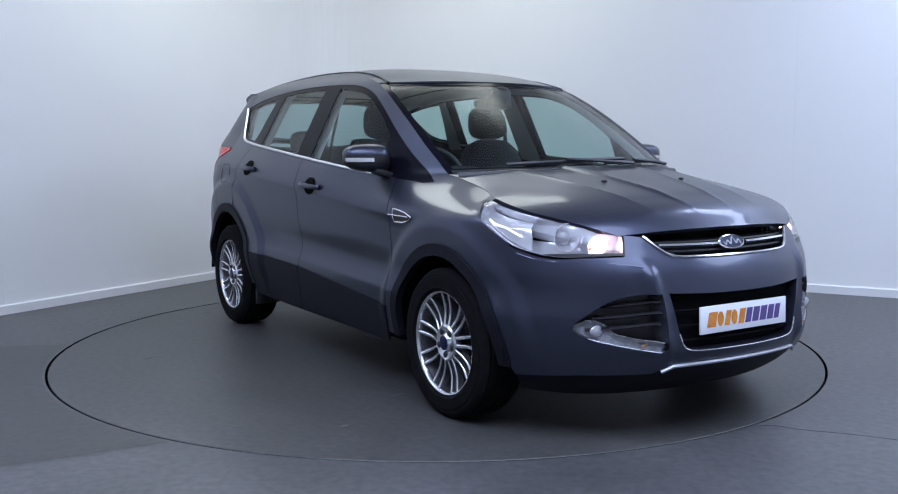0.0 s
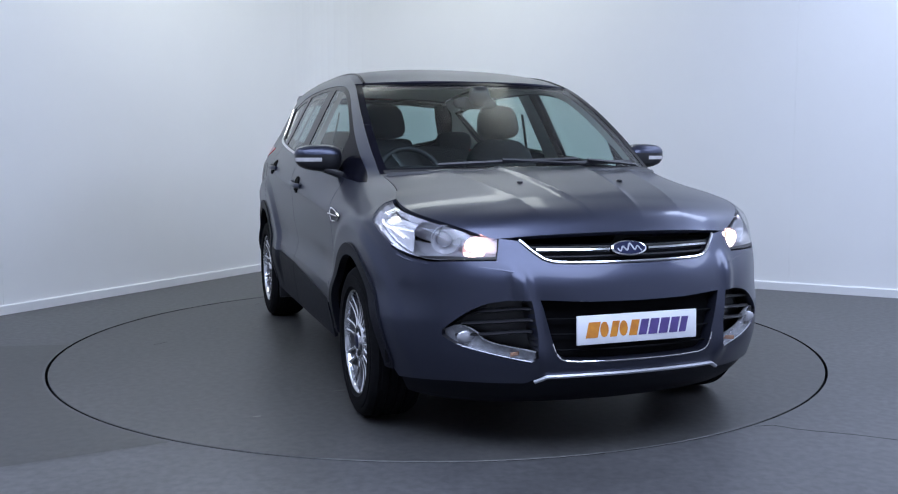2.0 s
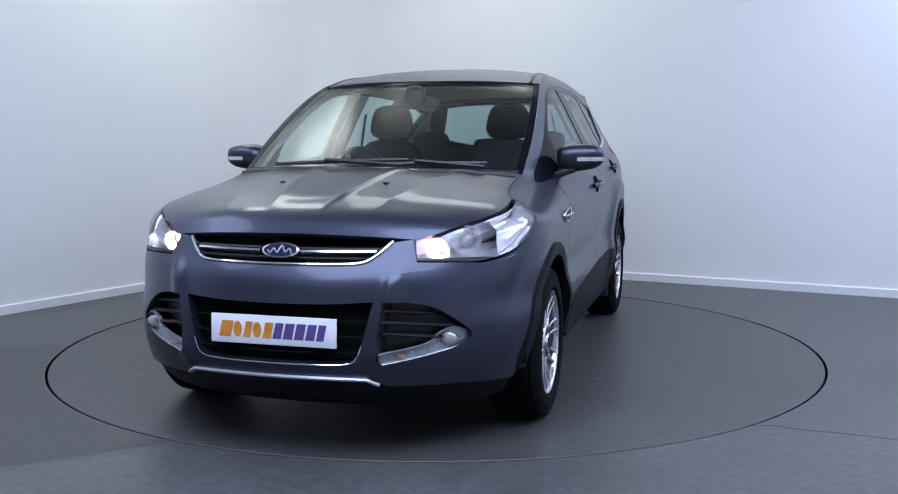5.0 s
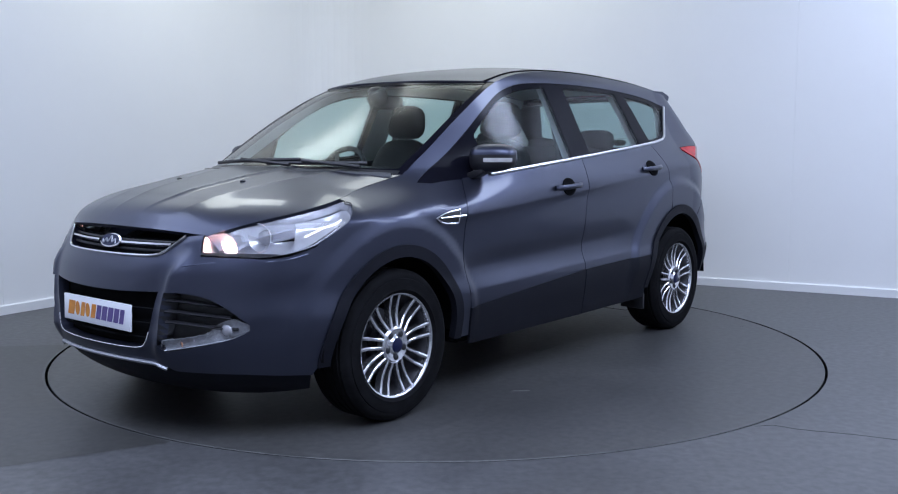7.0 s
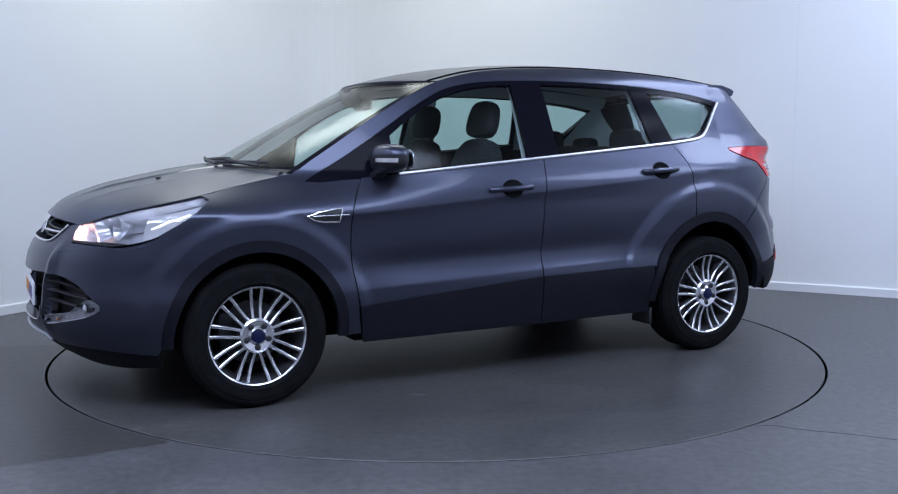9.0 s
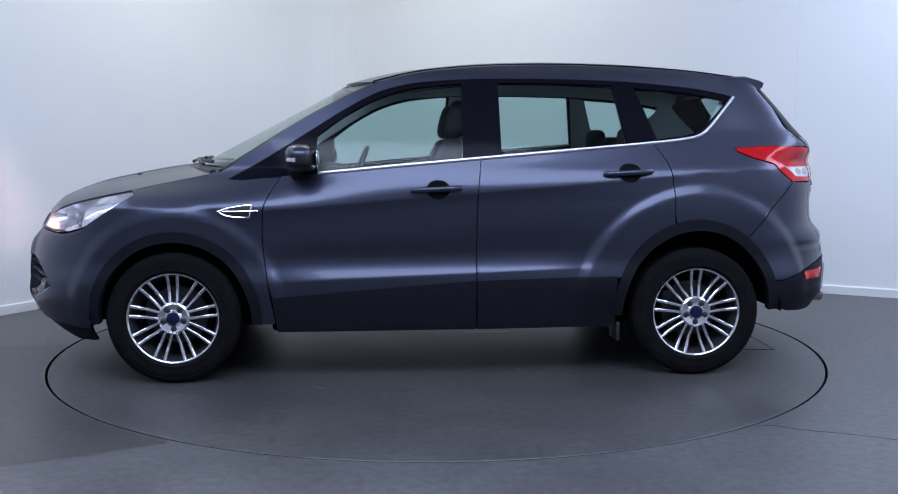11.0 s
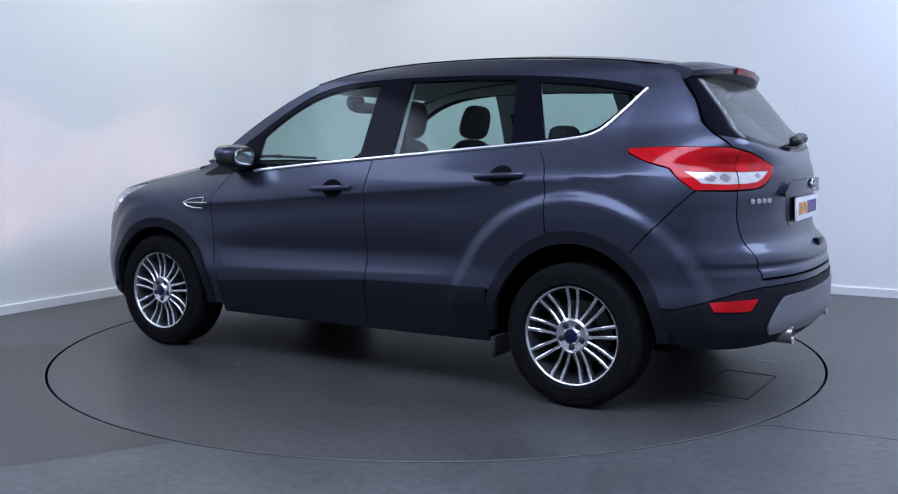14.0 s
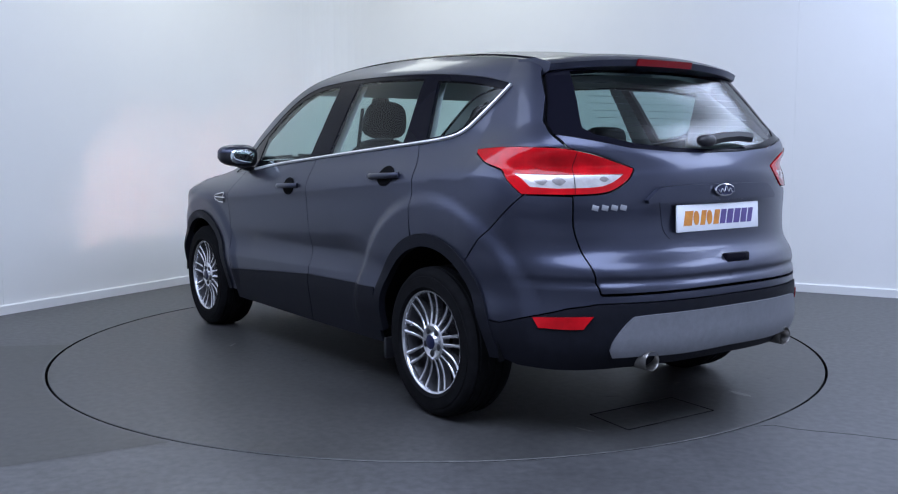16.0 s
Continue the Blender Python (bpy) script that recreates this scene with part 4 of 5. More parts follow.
for k in range(9):
    z = 1.23 + 0.03 * k
    half = 0.50
    P = points_on([ry(y, z) for y in np.linspace(0, half, 10)], -0.010)
    P = np.concatenate([P[::-1], (P * np.array([1, -1, 1]))[1:]])
    sweep("heater_line", P, 0.0007, BLACK, rg, n=4)

# spoiler over the rear window
bm = bmesh.new()
rows = []
for k in range(33):
    u = -1 + k / 16
    y = 0.592 * u
    r = roof_f(np.array([u * 0.99]), np.array([0.962]))[0]
    tip_x, tip_z = -1.872 + 0.085 * abs(u) ** 3, 1.578 - 0.035 * abs(u) ** 2
    prof = [(r[0] + 0.01, r[2] - 0.004), ((r[0] + tip_x) / 2, (r[2] + tip_z) / 2 + 0.012), (tip_x + 0.02, tip_z + 0.004), (tip_x, tip_z - 0.008),
            (tip_x + 0.010, tip_z - 0.034), (tip_x + 0.05, tip_z - 0.050), (r[0] - 0.03, r[2] - 0.085)]
    rows.append([bm.verts.new((x, y, z)) for x, z in prof])
for a, b in zip(rows, rows[1:]):
    for k in range(6):
        bm.faces.new((a[k], b[k], b[k + 1], a[k + 1]))
bm.faces.new(rows[0]), bm.faces.new(rows[-1][::-1])
spoiler = part("spoiler", bm, PAINT, car)
bm = bmesh.new()
rows = []
for k in range(13):
    u = -1 + k / 6
    x = -1.889 + 0.006 * u * u
    rows.append([bm.verts.new(p) for p in ((x + 0.03, 0.17 * u, 1.569), (x + 0.004, 0.17 * u, 1.569), (x + 0.010, 0.17 * u, 1.540), (x + 0.034, 0.17 * u, 1.543))])
for a, b in zip(rows, rows[1:]):
    for k in range(4):
        bm.faces.new((a[k], b[k], b[(k + 1) % 4], a[(k + 1) % 4]))
bm.faces.new(rows[0]), bm.faces.new(rows[-1][::-1])
part("high_brake_lamp", bm, DARKRED, spoiler, "dark red high brake lamp")

for sd in (1, -1):
    tl = skin("tail_lamp", tail_out, RED, car, holes=[clear_in], off=0.004, thick=0.03, grid=0.018, side=sd, label="red tail lamp with a clear centre")
    cl = skin("clear_lens", clear_in, CLEARLENS, tl, off=0.001, thick=0.01, grid=0.02, side=sd)
    # dark chambers behind the clear strip, and the cut where the gate's half of the lamp begins
    for y0, y1, z0, z1 in ((0.690, 0.730, 1.044, 1.080), (0.740, 0.775, 1.046, 1.080), (0.545, 0.580, 1.058, 1.080)):
        skin("chamber", [ry(*p) for p in curve([(y0, (z0 + z1) / 2), ((y0 + y1) / 2, z1), (y1, (z0 + z1) / 2), ((y0 + y1) / 2, z0), (y0, (z0 + z1) / 2)], 4)][:-1],
             CHAMBER, cl, off=0.003, thick=0.003, grid=0.01, side=sd)
    P = points_on([ry(0.667 - 0.001 * k, z) for k, z in enumerate(np.linspace(1.012, 1.188, 12))], 0.0045)
    sweep("lamp_seam", P, 0.0018, VOID, tl, sd, n=4)
# bumper at the rear: painted upper part and dark lower part
up = [ry(*p) for p in line((0.0, 0.622), (0.3, 0.620), (0.61, 0.613), n=6)] + [ry(*p) for p in curve([(0.621, 0.62), (0.638, 0.70), (0.654, 0.79), (0.674, 0.88), (0.678, 1.0)], 5)] \
    + [fx(-1.885, 1.005)] + sx(TAIL_SEAM) + arch(ARCH_B, RB, 123.5, 159) + sx([(-1.815, 0.497), (-1.90, 0.522), (-2.0, 0.552)]) \
    + [ry(*p) for p in curve([(0.72, 0.568), (0.66, 0.580), (0.6, 0.588), (0.3, 0.592), (0.0, 0.594)], 4)]
skin("rear_bumper", up, PAINT, car, both=True, grid=0.016)
dn = [ry(*p) for p in curve([(0.0, 0.588), (0.3, 0.586), (0.6, 0.582), (0.66, 0.574), (0.72, 0.562)], 4)] + sx([(-2.0, 0.546), (-1.90, 0.516), (-1.81, 0.491)]) \
    + arch(ARCH_B, RB, 160, 177) + [fx(-1.86, 0.325), fx(-1.98, 0.315)] + [ry(*p) for p in line((0.66, 0.315), (0.5, 0.325), (0.3, 0.33), (0, 0.335), n=4)]
lower = skin("rear_cladding", dn, TRIM, car, both=True, off=0.006, thick=0.03, grid=0.028, label="dark plastic lower rear bumper")
for sd in (1, -1):
    r = skin("rear_reflector", [ry(*p) for p in line((0.645, 0.537), (0.72, 0.534), (0.80, 0.528), (0.788, 0.488), (0.72, 0.485), (0.675, 0.487), n=4)], RED, car, off=0.012, thick=0.012, grid=0.02, side=sd, label="red rear reflector")
silver = [ry(*p) for p in curve([(0.0, 0.545), (0.25, 0.543), (0.47, 0.537), (0.52, 0.52), (0.575, 0.445), (0.585, 0.40)], 5)] + [ry(*p) for p in curve([(0.57, 0.375), (0.47, 0.378), (0.3, 0.375), (0.0, 0.38)], 5)]
skin("diffuser", silver, GREYTRIM, car, both=True, off=0.016, thick=0.02, grid=0.03, label="silver-grey painted diffuser panel")
for sd in (1, -1):
    bm, _ = lathe_bm([(0.041, 0.30), (0.041, 0.0), (0.039, -0.004), (0.036, 0.0), (0.036, 0.14), (0.002, 0.14)], 28, "x")
    bmesh.ops.transform(bm, matrix=Matrix.Translation((-2.222, sd * 0.43, 0.352)), verts=bm.verts[:])
    part("exhaust_tip", bm, EXHAUST, car, "polished exhaust tip")
# plate recess, garnish, pull and name marks on the tailgate
rec = [ry(*p) for p in line((0.0, 0.975), (0.33, 0.972), n=5)] + [ry(*p) for p in curve([(0.325, 0.955), (0.305, 0.86), (0.275, 0.825)], 4)] + [ry(*p) for p in line((0.2, 0.82), (0.0, 0.82), n=3)]
skin("plate_recess", rec, PAINT, tailgate, both=True, off=0.002, thick=0.004)
gar = [ry(*p) for p in curve([(0.0, 1.043), (0.25, 1.04), (0.34, 1.03), (0.40, 0.985)], 4)] + [ry(*p) for p in line((0.395, 0.972), (0.2, 0.976), (0.0, 0.978), n=4)]
skin("garnish", gar, PAINT, tailgate, both=True, off=0.026, thick=0.03)
oval_badge(tailgate, (-2.208, 0, 1.018), Euler((0, radians(-6), radians(180))).to_matrix(), 0.125, 0.052)
part("gate_pull", box_bm(0.03, 0.15, 0.040, (-2.232, -0.06, 0.735), 0.008), GLOSSBLACK, tailgate, "black tailgate pull recess")
for k in range(4):
    q = points_on([ry(0.60 - 0.036 * k, 0.957)], 0.003)[0]
    part("name_mark", box_bm(0.003, 0.027, 0.021, tuple(q), 0.001, rot=Euler((radians(14), 0, radians(-24))).to_matrix()), SILVER, tailgate)
wp = [points_on([ry(abs(y), z)], 0.028)[0] * np.array([1, 1 if y > 0 else -1, 1]) for y, z in ((0.02, 1.20), (-0.10, 1.215), (-0.22, 1.222), (-0.30, 1.215))]
rw = sweep("rear_wiper", wp, 0.024, BLACK, car, label="black rear wiper", flat=0.7)
part("wiper_hub", pod_bm(0.03, 0.05, 0.026, tuple(wp[0] + np.array([-0.004, 0.0, 0.002])), 2.4, 16), BLACK, rw)


# ---- wheels ----
def wheel(at, sd):
    """One alloy wheel with its tyre; the face looks along +y before it is turned."""
    bm, _ = lathe_bm([(0.2195, -0.022), (0.220, -0.004), (0.224, 0.002), (0.230, 0.004), (0.232, 0.0), (0.229, -0.012)], 64)
    w = part("wheel", bm, ALLOY, car, "silver multi-spoke alloy wheel with a dark tyre")
    w.matrix_basis = Matrix.Translation(at) @ (Matrix() if sd > 0 else pose(0, 0, 0, 0, 0, 180))
    R = at[2]
    prof = [(0.222, -0.205), (0.27, -0.222), (R - 0.02, -0.215), (R - 0.004, -0.19)]
    for a in (-0.165, -0.125, -0.085, -0.045):
        prof += [(R, a - 0.012), (R, a + 0.012), (R - 0.006, a + 0.014), (R - 0.006, a + 0.024)]
    prof += [(R - 0.002, -0.015), (R - 0.016, 0.004), (R - 0.032, 0.011), (R - 0.040, 0.010), (R - 0.042, 0.014), (0.270, 0.017), (0.252, 0.013), (0.246, 0.015), (0.236, 0.006), (0.229, -0.006)]
    bm, _ = lathe_bm(prof, 72)
    part("tyre", bm, RUBBER, w, "worn black tyre")
    # barrel, disc and plate are coloured dark to paint shade behind the spokes
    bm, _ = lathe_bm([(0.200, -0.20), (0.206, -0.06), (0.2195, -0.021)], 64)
    part("barrel", bm, BARREL, w, "grey wheel barrel with shade in its colour")
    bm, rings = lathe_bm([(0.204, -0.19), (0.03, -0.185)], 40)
    part("shade_plate", bm, VOID, w)
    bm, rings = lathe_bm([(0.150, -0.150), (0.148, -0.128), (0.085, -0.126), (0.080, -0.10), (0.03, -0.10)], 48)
    part("brake_disc", bm, ALLOYSHADE, w, "brake disc darkened as shade behind the spokes")
    part("brake_caliper", pod_bm(0.045, 0.035, 0.09, (0.118, -0.135, 0.02), 3.4, 16), ALLOYSHADE, w)
    bm, rings = lathe_bm([(0.084, -0.045), (0.081, -0.014), (0.072, -0.007), (0.044, -0.012), (0.037, -0.004), (0.033, 0.0)], 48)
    part("hub", bm, ALLOY, w)
    bm, rings = lathe_bm([(0.034, -0.012), (0.031, 0.002), (0.026, 0.004)], 32)
    bm.faces.new(rings[-1][::-1])
    part("centre_cap", bm, BADGEBLUE, w, "blue centre cap")
    spoke = None
    for k in range(9):
        for e in (-1, 1):
            a = radians(40 * k + 90)
            if spoke is None:
                bm = bmesh.new()
                rows = []
                for i in range(9):
                    u = i / 8
                    r = 0.070 + 0.154 * u
                    half = 0.0066 + 0.0012 * u
                    front = -0.010 - 0.014 * math.sin(math.pi * u) + 0.008 * u
                    rows.append([bm.verts.new(p) for p in ((-half, front - 0.035, r), (-half, front - 0.003, r), (-half * 0.5, front, r), (half * 0.5, front, r), (half, front - 0.003, r), (half, front - 0.035, r))])
                for p, q in zip(rows, rows[1:]):
                    for j in range(6):
                        bm.faces.new((p[j], p[(j + 1) % 6], q[(j + 1) % 6], q[j]))
                spoke = part("spoke", bm, ALLOY, w)
                ob = spoke
            else:
                ob = new("spoke", spoke.data)
                ob.parent = w
            # the two of a pair spread outwards from the hub
            ob.matrix_basis = Matrix.Rotation(a - math.pi / 2, 4, "Y") @ Matrix.Translation((e * 0.0118, 0, 0)) @ Matrix.Rotation(radians(e * 3.6), 4, "Y")
    # nuts take the shade colour, so they read as dark holes
    nut = None
    for k in range(5):
        a = radians(72 * k - 18)
        if nut is None:
            bm, rings = lathe_bm([(0.0150, -0.02), (0.0150, -0.002), (0.009, 0.002)], 12)
            bm.faces.new(rings[-1][::-1])
            nut = part("wheel_nut", bm, ALLOYSHADE, w)
            ob = nut
        else:
            ob = new("wheel_nut", nut.data)
            ob.parent = w
        ob.matrix_basis = Matrix.Translation((0.054 * math.cos(a), -0.006, 0.054 * math.sin(a)))
    return w


WY, WR = 0.893, 0.335
for sd in (1, -1):
    wheel((1.345, sd * WY, WR), sd)
    wheel((-1.345, sd * WY, WR), sd)
    for xc, r in ((1.335, 0.43), (-1.345, 0.465)):
        bm = bmesh.new()
        rows = []
        for k in range(25):
            a = radians(1 + 178 * k / 24)
            rows.append([bm.verts.new((xc + r * math.cos(a), sd * y, 0.322 + r * math.sin(a))) for y in (0.875, 0.52)])
        for p, q in zip(rows, rows[1:]):
            bm.faces.new((p[0], q[0], q[1], p[1]))
        hub = bm.verts.new((xc, sd * 0.52, 0.322))
        for p, q in zip(rows, rows[1:]):
            bm.faces.new((p[1], q[1], hub))
        part("wheel_liner", bm, VOID, car)
    # mud flap behind the rear wheel's front edge
    part("mud_flap", box_bm(0.02, 0.16, 0.10, (-0.935, sd * 0.80, 0.235), 0.006), BLACK, car)

# ---- underside and inner shell ----
bm = box_bm(3.5, 1.0, 0.06, (0.05, 0, 0.25), 0.02)
part("underbody", bm, VOID, car, "dark underside")
part("sill_pan", box_bm(1.72, 1.66, 0.05, (0.0, 0, 0.275), 0.02), VOID, car)
part("engine_bay", box_bm(0.72, 1.0, 0.45, (1.62, 0, 0.48), 0.05), VOID, car)
part("nose_core", box_bm(0.12, 0.96, 0.40, (2.0, 0, 0.55), 0.03), VOID, car)
part("boot_core", box_bm(0.5, 1.0, 0.5, (-1.80, 0, 0.60), 0.04), VOID, car)

# ---- outer fittings ----
for sd in (1, -1):
    # mirror: painted cap over a black body, clear repeater, glass behind
    def lean(x, y, z):
        t = (y + 0.11) / 0.22 if sd > 0 else (0.11 - y) / 0.22
        return (x * (1.0 - 0.30 * t), y, z * (1 - 0.22 * t) + 0.012 * t)
    c = (0.69, sd * 0.925, 1.135)
    bm = pod_bm(0.090, 0.118, 0.076, c, 3.0, 28, shape=lean)
    cut = bmesh.ops.bisect_plane(bm, geom=bm.verts[:] + bm.edges[:] + bm.faces[:], plane_co=(0.7, 0, 1.158), plane_no=(0.0, 0, 1), clear_outer=False, clear_inner=True)
    mir = part("door_mirror", bm, PAINT, car, "grey-capped black door mirror with clear repeater")
    bm = pod_bm(0.089, 0.117, 0.075, c, 3.0, 28, shape=lean)
    bmesh.ops.bisect_plane(bm, geom=bm.verts[:] + bm.edges[:] + bm.faces[:], plane_co=(0.7, 0, 1.158), plane_no=(0.0, 0, 1), clear_outer=True)
    part("mirror_body", bm, BLACK, mir)
    bm = pod_bm(0.091, 0.1195, 0.0765, c, 3.0, 40, shape=lean)
    for co, no in (((0, 0, 1.143), (0, 0, 1)), ((0, 0, 1.124), (0, 0, -1)), ((0.705, 0, 0), (-1, 0, 0)), ((0, sd * 0.92, 0), (0, -sd, 0))):
        bmesh.ops.bisect_plane(bm, geom=bm.verts[:] + bm.edges[:] + bm.faces[:], plane_co=co, plane_no=no, clear_outer=True)
    part("repeater", bm, CLEARLENS, mir, "clear indicator repeater")
    part("mirror_glass", pod_bm(0.006, 0.076, 0.044, (0.606, sd * 0.925, 1.138), 3.0, 20), MIRRORGLASS, mir)
    part("mirror_stalk", box_bm(0.07, 0.13, 0.035, (0.72, sd * 0.845, 1.066), 0.012, rot=Euler((radians(sd * 20), 0, 0)).to_matrix()), BLACK, mir)
    # door handles; a near-black disc on the skin paints each cup's shade
    for hx, hz in ((0.015, 0.983), (-0.97, 1.062)):
        xs = np.linspace(0.125, -0.125, 9)
        P = np.array([on_skin(hx + a, hz - 0.078 * a * 0.6) for a in xs])
        P[:, 1] += 0.028 - 0.022 * (np.abs(xs) / 0.125) ** 4
        h = sweep("door_handle", P, 0.014, PAINT, car, sd, "body-coloured door handle", flat=0.8, n=10)
        n = 20
        cup = [fx(hx - 0.01 + 0.060 * math.cos(2 * math.pi * k / n), hz - 0.002 + 0.046 * math.sin(2 * math.pi * k / n)) for k in range(n)]
        skin("cup_shade", cup, VOID, h, off=0.006, thick=0.006, grid=0.02, side=sd)
    # wing vent
    v = [fx(*p) for p in line((0.937, 0.906), (0.98, 0.903), (1.05, 0.893), (1.105, 0.876), (1.075, 0.858), (1.03, 0.848), (0.95, 0.846), (0.937, 0.906), n=3)]
    vent = sweep("wing_vent", points_on(v, 0.004), 0.0042, CHROME, car, sd, "chrome-framed wing vent")
    skin("vent_mesh", v, BLACK, vent, off=0.002, thick=0.002, grid=0.02, side=sd)
    sweep("vent_bar", points_on([fx(x, 0.877 + (x - 1.0) * -0.02) for x in np.linspace(0.905, 1.08, 6)], 0.006), 0.004, CHROME, vent, sd)
    # roof seam gutter
    u = np.full(30, sd * 0.93)
    P = roof_f(u, np.linspace(0.0, 0.98, 30)) + np.array([0, 0, 0.001])
    sweep("roof_moulding", P, 0.006, GLOSSBLACK, car, flat=1.6)

# fuel flap on the right side, aerial
flap = sx([(-1.50, 0.96), (-1.36, 0.965), (-1.345, 1.06), (-1.42, 1.08), (-1.50, 1.07)])
P = points_on(flap + flap[:1], 0.0)
sweep("fuel_flap_seam", P, 0.0016, VOID, car, -1, n=4)

# ---- inside of the car ----
top("headlining", roof_f, LINING, car, off=-0.045, thick=0.0, nu=24, nv=24, v1=0.95, u0=-0.9, u1=0.9)
for sd in (1, -1):
    g = dict(side=sd, thick=0.0)
    skin("pillar_trim", sx(A_EDGE) + sx(ROOF_EDGE)[1:] + [fx(-1.66, 1.5)] + sx([(x, z) for x, z in DLO_TOP])[::-1], LINING, car, off=-0.05, **g)
    skin("pillar_trim", line(fx(-0.15, 1.55), fx(-0.31, 1.55), fx(-0.33, 1.10), fx(-0.12, 1.10), n=5), LINING, car, off=-0.06, **g)
    skin("pillar_trim", line(fx(-0.95, 1.54), fx(-1.04, 1.53), fx(-1.15, 1.2), fx(-1.0, 1.2), n=5), LINING, car, off=-0.06, **g)
    skin("pillar_trim", line(fx(-1.56, 1.50), fx(-1.62, 1.50), ry(0.66, 1.2), fx(-1.35, 1.2), fx(-1.42, 1.28), n=5), LINING, car, off=-0.05, **g)
    skin("door_trim", sx([(0.95, 1.03), (0.6, 1.055), (0.2, 1.095), (-0.21, 1.13), (-0.74, 1.175), (-1.12, 1.207), (-1.5, 1.20)]) + [fx(-1.5, 0.92), fx(-1.3, 0.87), fx(-0.84, 0.75), fx(-0.80, 0.4), fx(0.84, 0.4)], DASH, car, off=-0.07, **g)


def seat(x, y, w, tilt=14):
    """A front seat: cushion, back, headrest on two rods."""
    r = Euler((0, radians(-tilt), 0)).to_matrix()
    cush = part("seat", pod_bm(0.26, w / 2, 0.10, (x + 0.24, y, 0.60), 4.0, 24), CLOTH, car, "charcoal cloth front seat")
    part("seat_back", pod_bm(0.085, w / 2, 0.335, (x - 0.055, y, 0.91), 3.6, 28, rot=r, shape=lambda a, b, c: (a, b * (1 - 0.14 * max(0, c) / 0.33), c)), CLOTH, cush)
    part("headrest", pod_bm(0.055, 0.13, 0.105, (x - 0.145, y, 1.345), 3.4, 24, rot=r, shape=lambda a, b, c: (a, b * (1 - 0.12 * c / 0.1), c)), CLOTH, cush)
    for d in (-0.055, 0.055):
        sweep("headrest_rod", [(x - 0.115, y + d, 1.18), (x - 0.14, y + d, 1.28)], 0.007, CHROME, cush)


seat(0.02, 0.37, 0.50)
seat(0.02, -0.37, 0.50)
bench = part("rear_bench", pod_bm(0.25, 0.64, 0.10, (-0.72, 0, 0.62), 5, 28), CLOTH, car, "charcoal cloth rear bench")
part("bench_back", pod_bm(0.08, 0.65, 0.30, (-1.0, 0, 0.90), 5, 28, rot=Euler((0, radians(-16), 0)).to_matrix()), CLOTH, bench)
for y in (-0.42, 0.0, 0.42):
    part("rear_headrest", pod_bm(0.05, 0.13 if y else 0.10, 0.075 if y else 0.05, (-1.09, y, 1.225 if y else 1.20), 3.6, 20), CLOTH, bench)
part("parcel_cover", box_bm(0.62, 1.15, 0.02, (-1.48, 0, 1.09), 0.005), DASH, car)


def dash_shape(a, b, c):
    return (a - 0.16 * (abs(b) / 0.68) ** 2, b, c + 0.02 * max(0, a))


dash = part("dashboard", pod_bm(0.33, 0.68, 0.21, (0.86, 0, 0.84), 4.2, 32, shape=dash_shape), DASH, car, "black moulded dashboard")
part("cluster_hood", pod_bm(0.10, 0.19, 0.05, (0.62, -0.37, 1.045), 3, 20), DASH, dash)
part("centre_console", pod_bm(0.14, 0.17, 0.16, (0.60, 0, 0.93), 4, 20), DASH, dash)
part("vent_slot", box_bm(0.02, 0.24, 0.04, (0.47, 0.0, 1.02), 0.008), BLACK, dash)
bm = bmesh.new()
n, m = 40, 10
rings = []
for i in range(n):
    a = 2 * math.pi * i / n
    rings.append([bm.verts.new((0.016 * math.sin(2 * math.pi * j / m), (0.18 + 0.016 * math.cos(2 * math.pi * j / m)) * math.cos(a), (0.18 + 0.016 * math.cos(2 * math.pi * j / m)) * math.sin(a))) for j in range(m)])
for i in range(n):
    for j in range(m):
        bm.faces.new((rings[i][j], rings[(i + 1) % n][j], rings[(i + 1) % n][(j + 1) % m], rings[i][(j + 1) % m]))
sw = part("steering_wheel", bm, BLACK, car, "black three-spoke steering wheel")
sw.matrix_basis = Matrix.Translation((0.46, -0.37, 1.02)) @ pose(0, 0, 0, 0, -24, 0)
part("wheel_boss", pod_bm(0.03, 0.07, 0.06, (0.02, 0, 0), 3, 16), BLACK, sw)
for a in (90, 210, 330):
    part("wheel_spoke", box_bm(0.014, 0.12, 0.03, (0.008, 0, 0), 0.004), BLACK, sw).matrix_basis = Matrix.Rotation(radians(a - 90 + 0), 4, "X") @ Matrix.Translation((0, 0.11, 0))
im = part("interior_mirror", pod_bm(0.02, 0.125, 0.035, (0.46, 0, 1.435), 3.4, 24), BLACK, car, "black interior mirror on the windscreen")
part("mirror_foot", pod_bm(0.05, 0.06, 0.055, (0.53, 0, 1.47), 2.4, 18), BLACK, im)
for sd in (1, -1):
    sweep("seat_belt", [(-0.27, sd * 0.60, 1.40), (-0.29, sd * 0.64, 1.2), (-0.30, sd * 0.68, 0.9)], 0.02, DASH, car, flat=0.15)

# ---- marks on the turntable and floor ----
WORN = floor_material("worn_pale_paint", (0.17, 0.165, 0.155), (0.13, 0.128, 0.122), 0.15)
STAIN = floor_material("dark_stain", (0.03, 0.03, 0.03), (0.06, 0.06, 0.06), 0.2)
rng = random.Random(7)


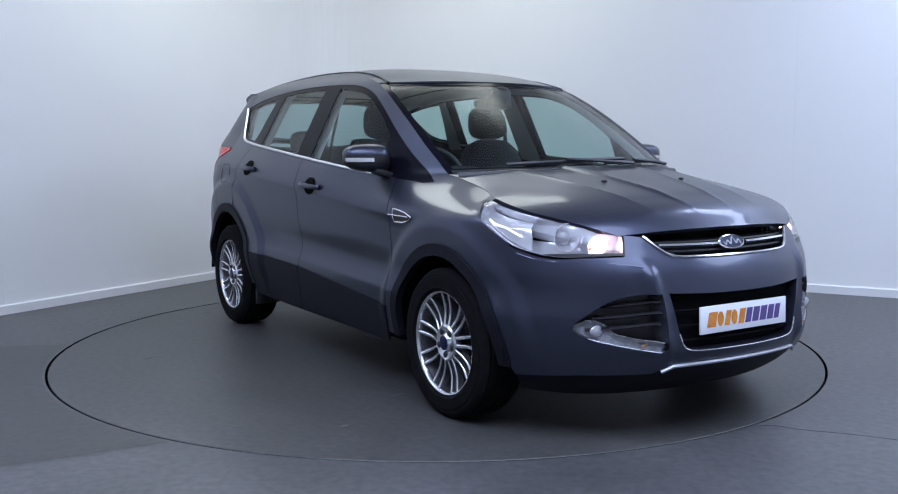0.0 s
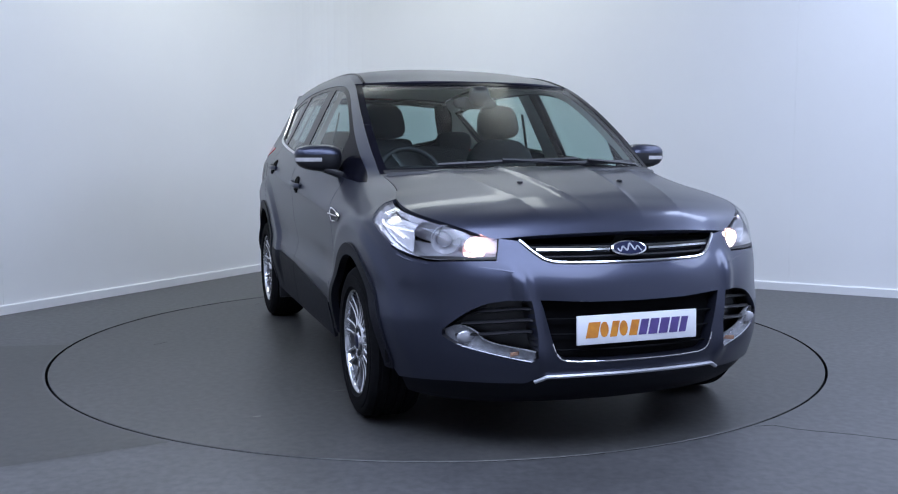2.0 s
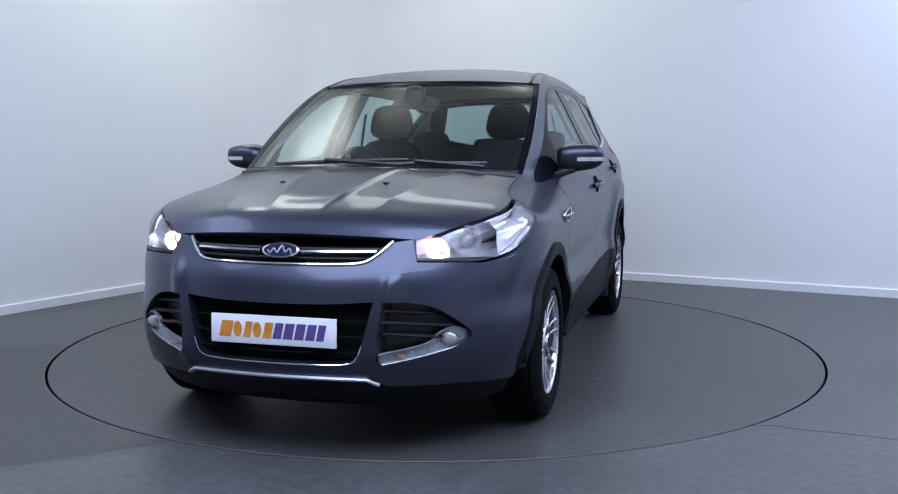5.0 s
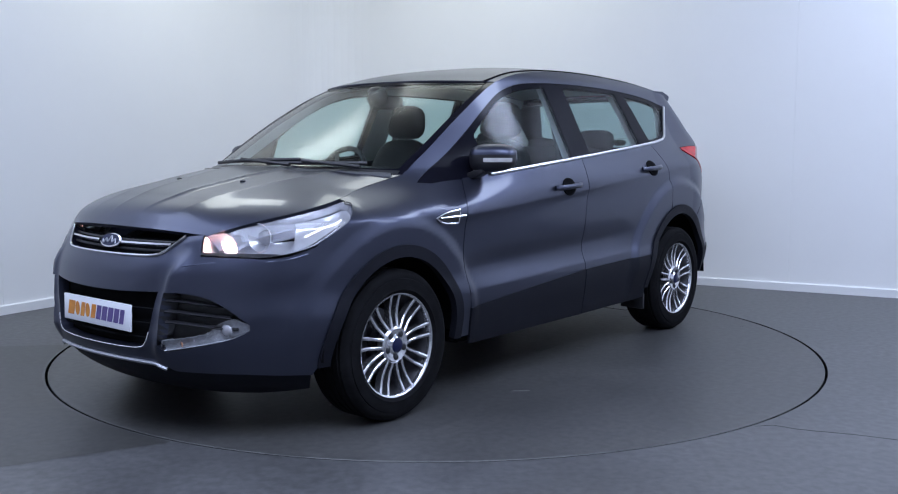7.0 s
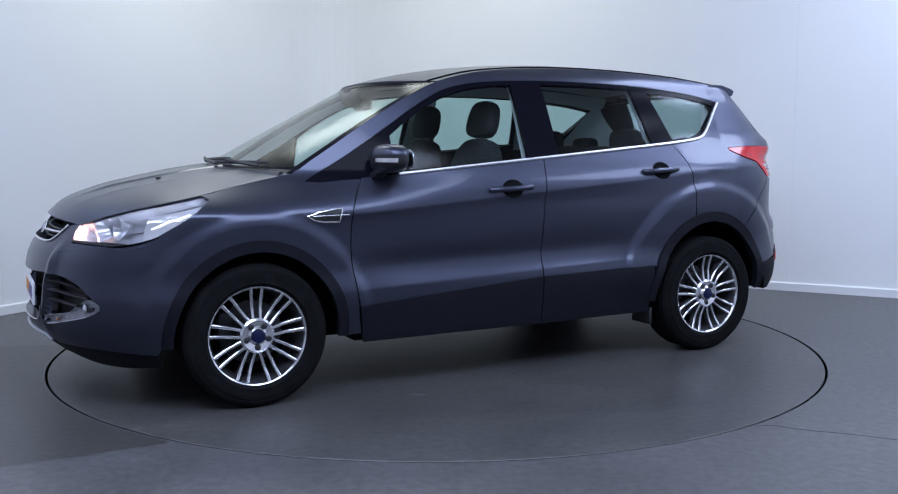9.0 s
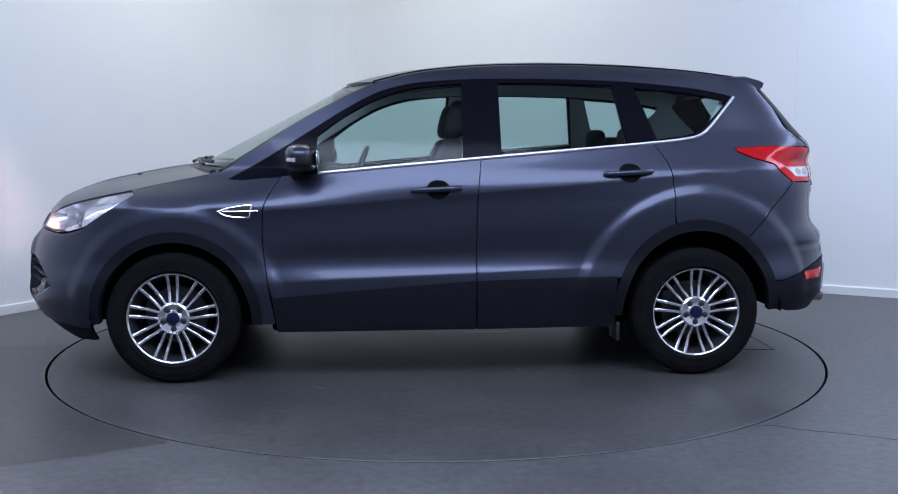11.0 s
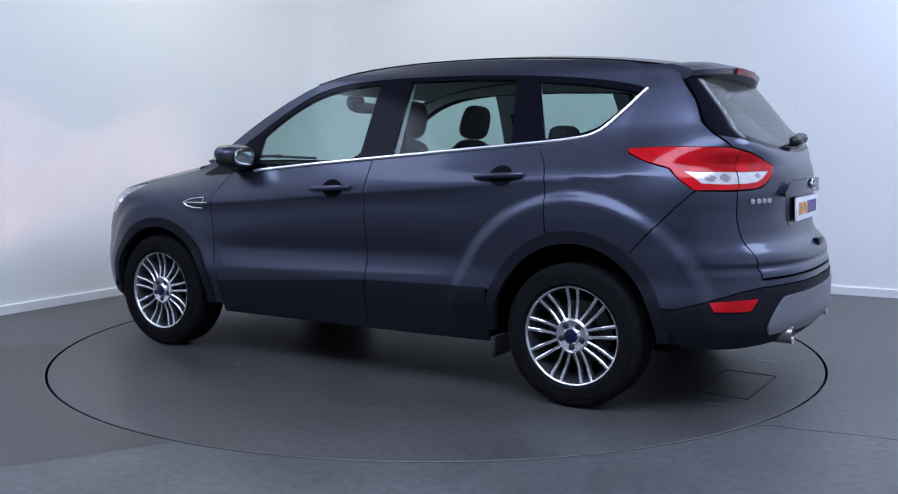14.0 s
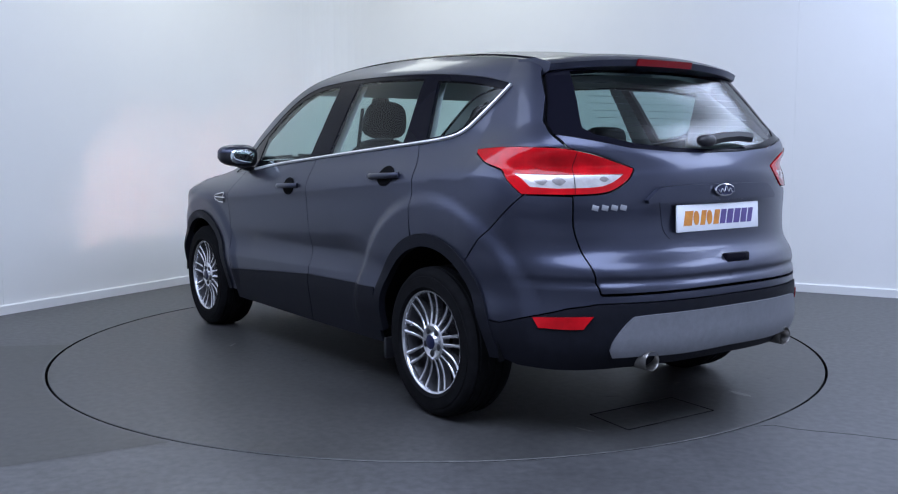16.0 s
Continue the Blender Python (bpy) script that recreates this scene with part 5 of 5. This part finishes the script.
def blot(name, x, y, lx, ly, mat, parent, label="", turn=0.0, z=0.0008):
    """A thin uneven patch of paint or dirt."""
    bm = bmesh.new()
    n = 26
    rows = []
    for zz in (z - 0.0007, z):
        ring = []
        for k in range(n):
            a = 2 * math.pi * k / n
            r = 0.75 + 0.25 * noise.noise((math.cos(a) * 1.7 + x * 9, math.sin(a) * 1.7 + y * 9, 3.1))
            r += 0.22 * noise.noise((math.cos(a) * 5 + x * 9, math.sin(a) * 5 + y * 9, 8.1))
            px, py = lx / 2 * r * math.cos(a), ly / 2 * r * math.sin(a)
            c, s_ = math.cos(turn), math.sin(turn)
            ring.append(bm.verts.new((x + c * px - s_ * py, y + s_ * px + c * py, zz)))
        rows.append(ring)
    bm.faces.new(rows[1])
    for k in range(n):
        bm.faces.new((rows[0][k], rows[0][(k + 1) % n], rows[1][(k + 1) % n], rows[1][k]))
    return part(name, bm, mat, parent, label, smooth=False)


for pts in (((-1.722, -0.165), (-1.706, 0.352)), ((-1.706, 0.352), (-1.966, 0.382)), ((-1.966, 0.382), (-1.985, -0.15)), ((-1.985, -0.15), (-1.722, -0.165))):
    P = [(pts[0][0] + (pts[1][0] - pts[0][0]) * k / 6, pts[0][1] + (pts[1][1] - pts[0][1]) * k / 6, 0.0004) for k in range(7)]
    sweep("hatch_seam", P, 0.0022, VOID, turntable, n=4)
blot("worn_patch", -0.33, -0.26, 0.42, 0.10, WORN, turntable, "pale worn paint patch")
blot("drain_stain", -0.28, 0.61, 0.30, 0.09, STAIN, turntable, "dark oily stain")
blot("worn_patch", -1.87, -0.49, 0.17, 0.05, WORN, turntable)
for k in range(16):
    a, r = rng.uniform(0, 6.28), 2.1 * math.sqrt(rng.uniform(0.02, 1))
    blot("scuff", r * math.cos(a), r * math.sin(a), rng.uniform(0.03, 0.12), rng.uniform(0.008, 0.03), rng.choice((WORN, STAIN)), turntable, turn=rng.uniform(0, 3.1))

# the darker painted part of the floor beside the turntable
bm = bmesh.new()
rim = [(-2.246 * math.cos(a), -2.246 * math.sin(a)) for a in np.linspace(0.022, 1.065, 40)]
outline = [(-4.4, -0.42), (-2.9, -0.15)] + rim + [(-1.649, -2.261), (-4.4, -3.75)]
bm.faces.new([bm.verts.new((x, y, 0.001)) for x, y in outline])
tagged(part("floor_patch", bm, PATCH, smooth=False), "darker repainted patch of the grey floor", "floor", kind="structure")
crack = [(1.36, -1.79), (1.444, -1.774), (1.52, -1.83), (1.584, -1.858), (1.73, -1.91), (1.882, -1.987), (2.1, -2.06)]
tagged(sweep("floor_crack", [(x, y, 0.0) for x, y in crack], 0.0011, VOID, None, n=4), "thin dark crack in the grey floor", "crack", kind="structure")


def motions():
    rows_car, rows_disc = [], []
    for t, a in TURN:
        rows_car.append((t, pose(0, 0, 0, 0, 0, a) @ pose(OFFX, OFFY, 0)))
        rows_disc.append((t, pose(0, 0, 0, 0, 0, a)))
    walk(car, rows_car)
    walk(turntable, rows_disc)


motions()
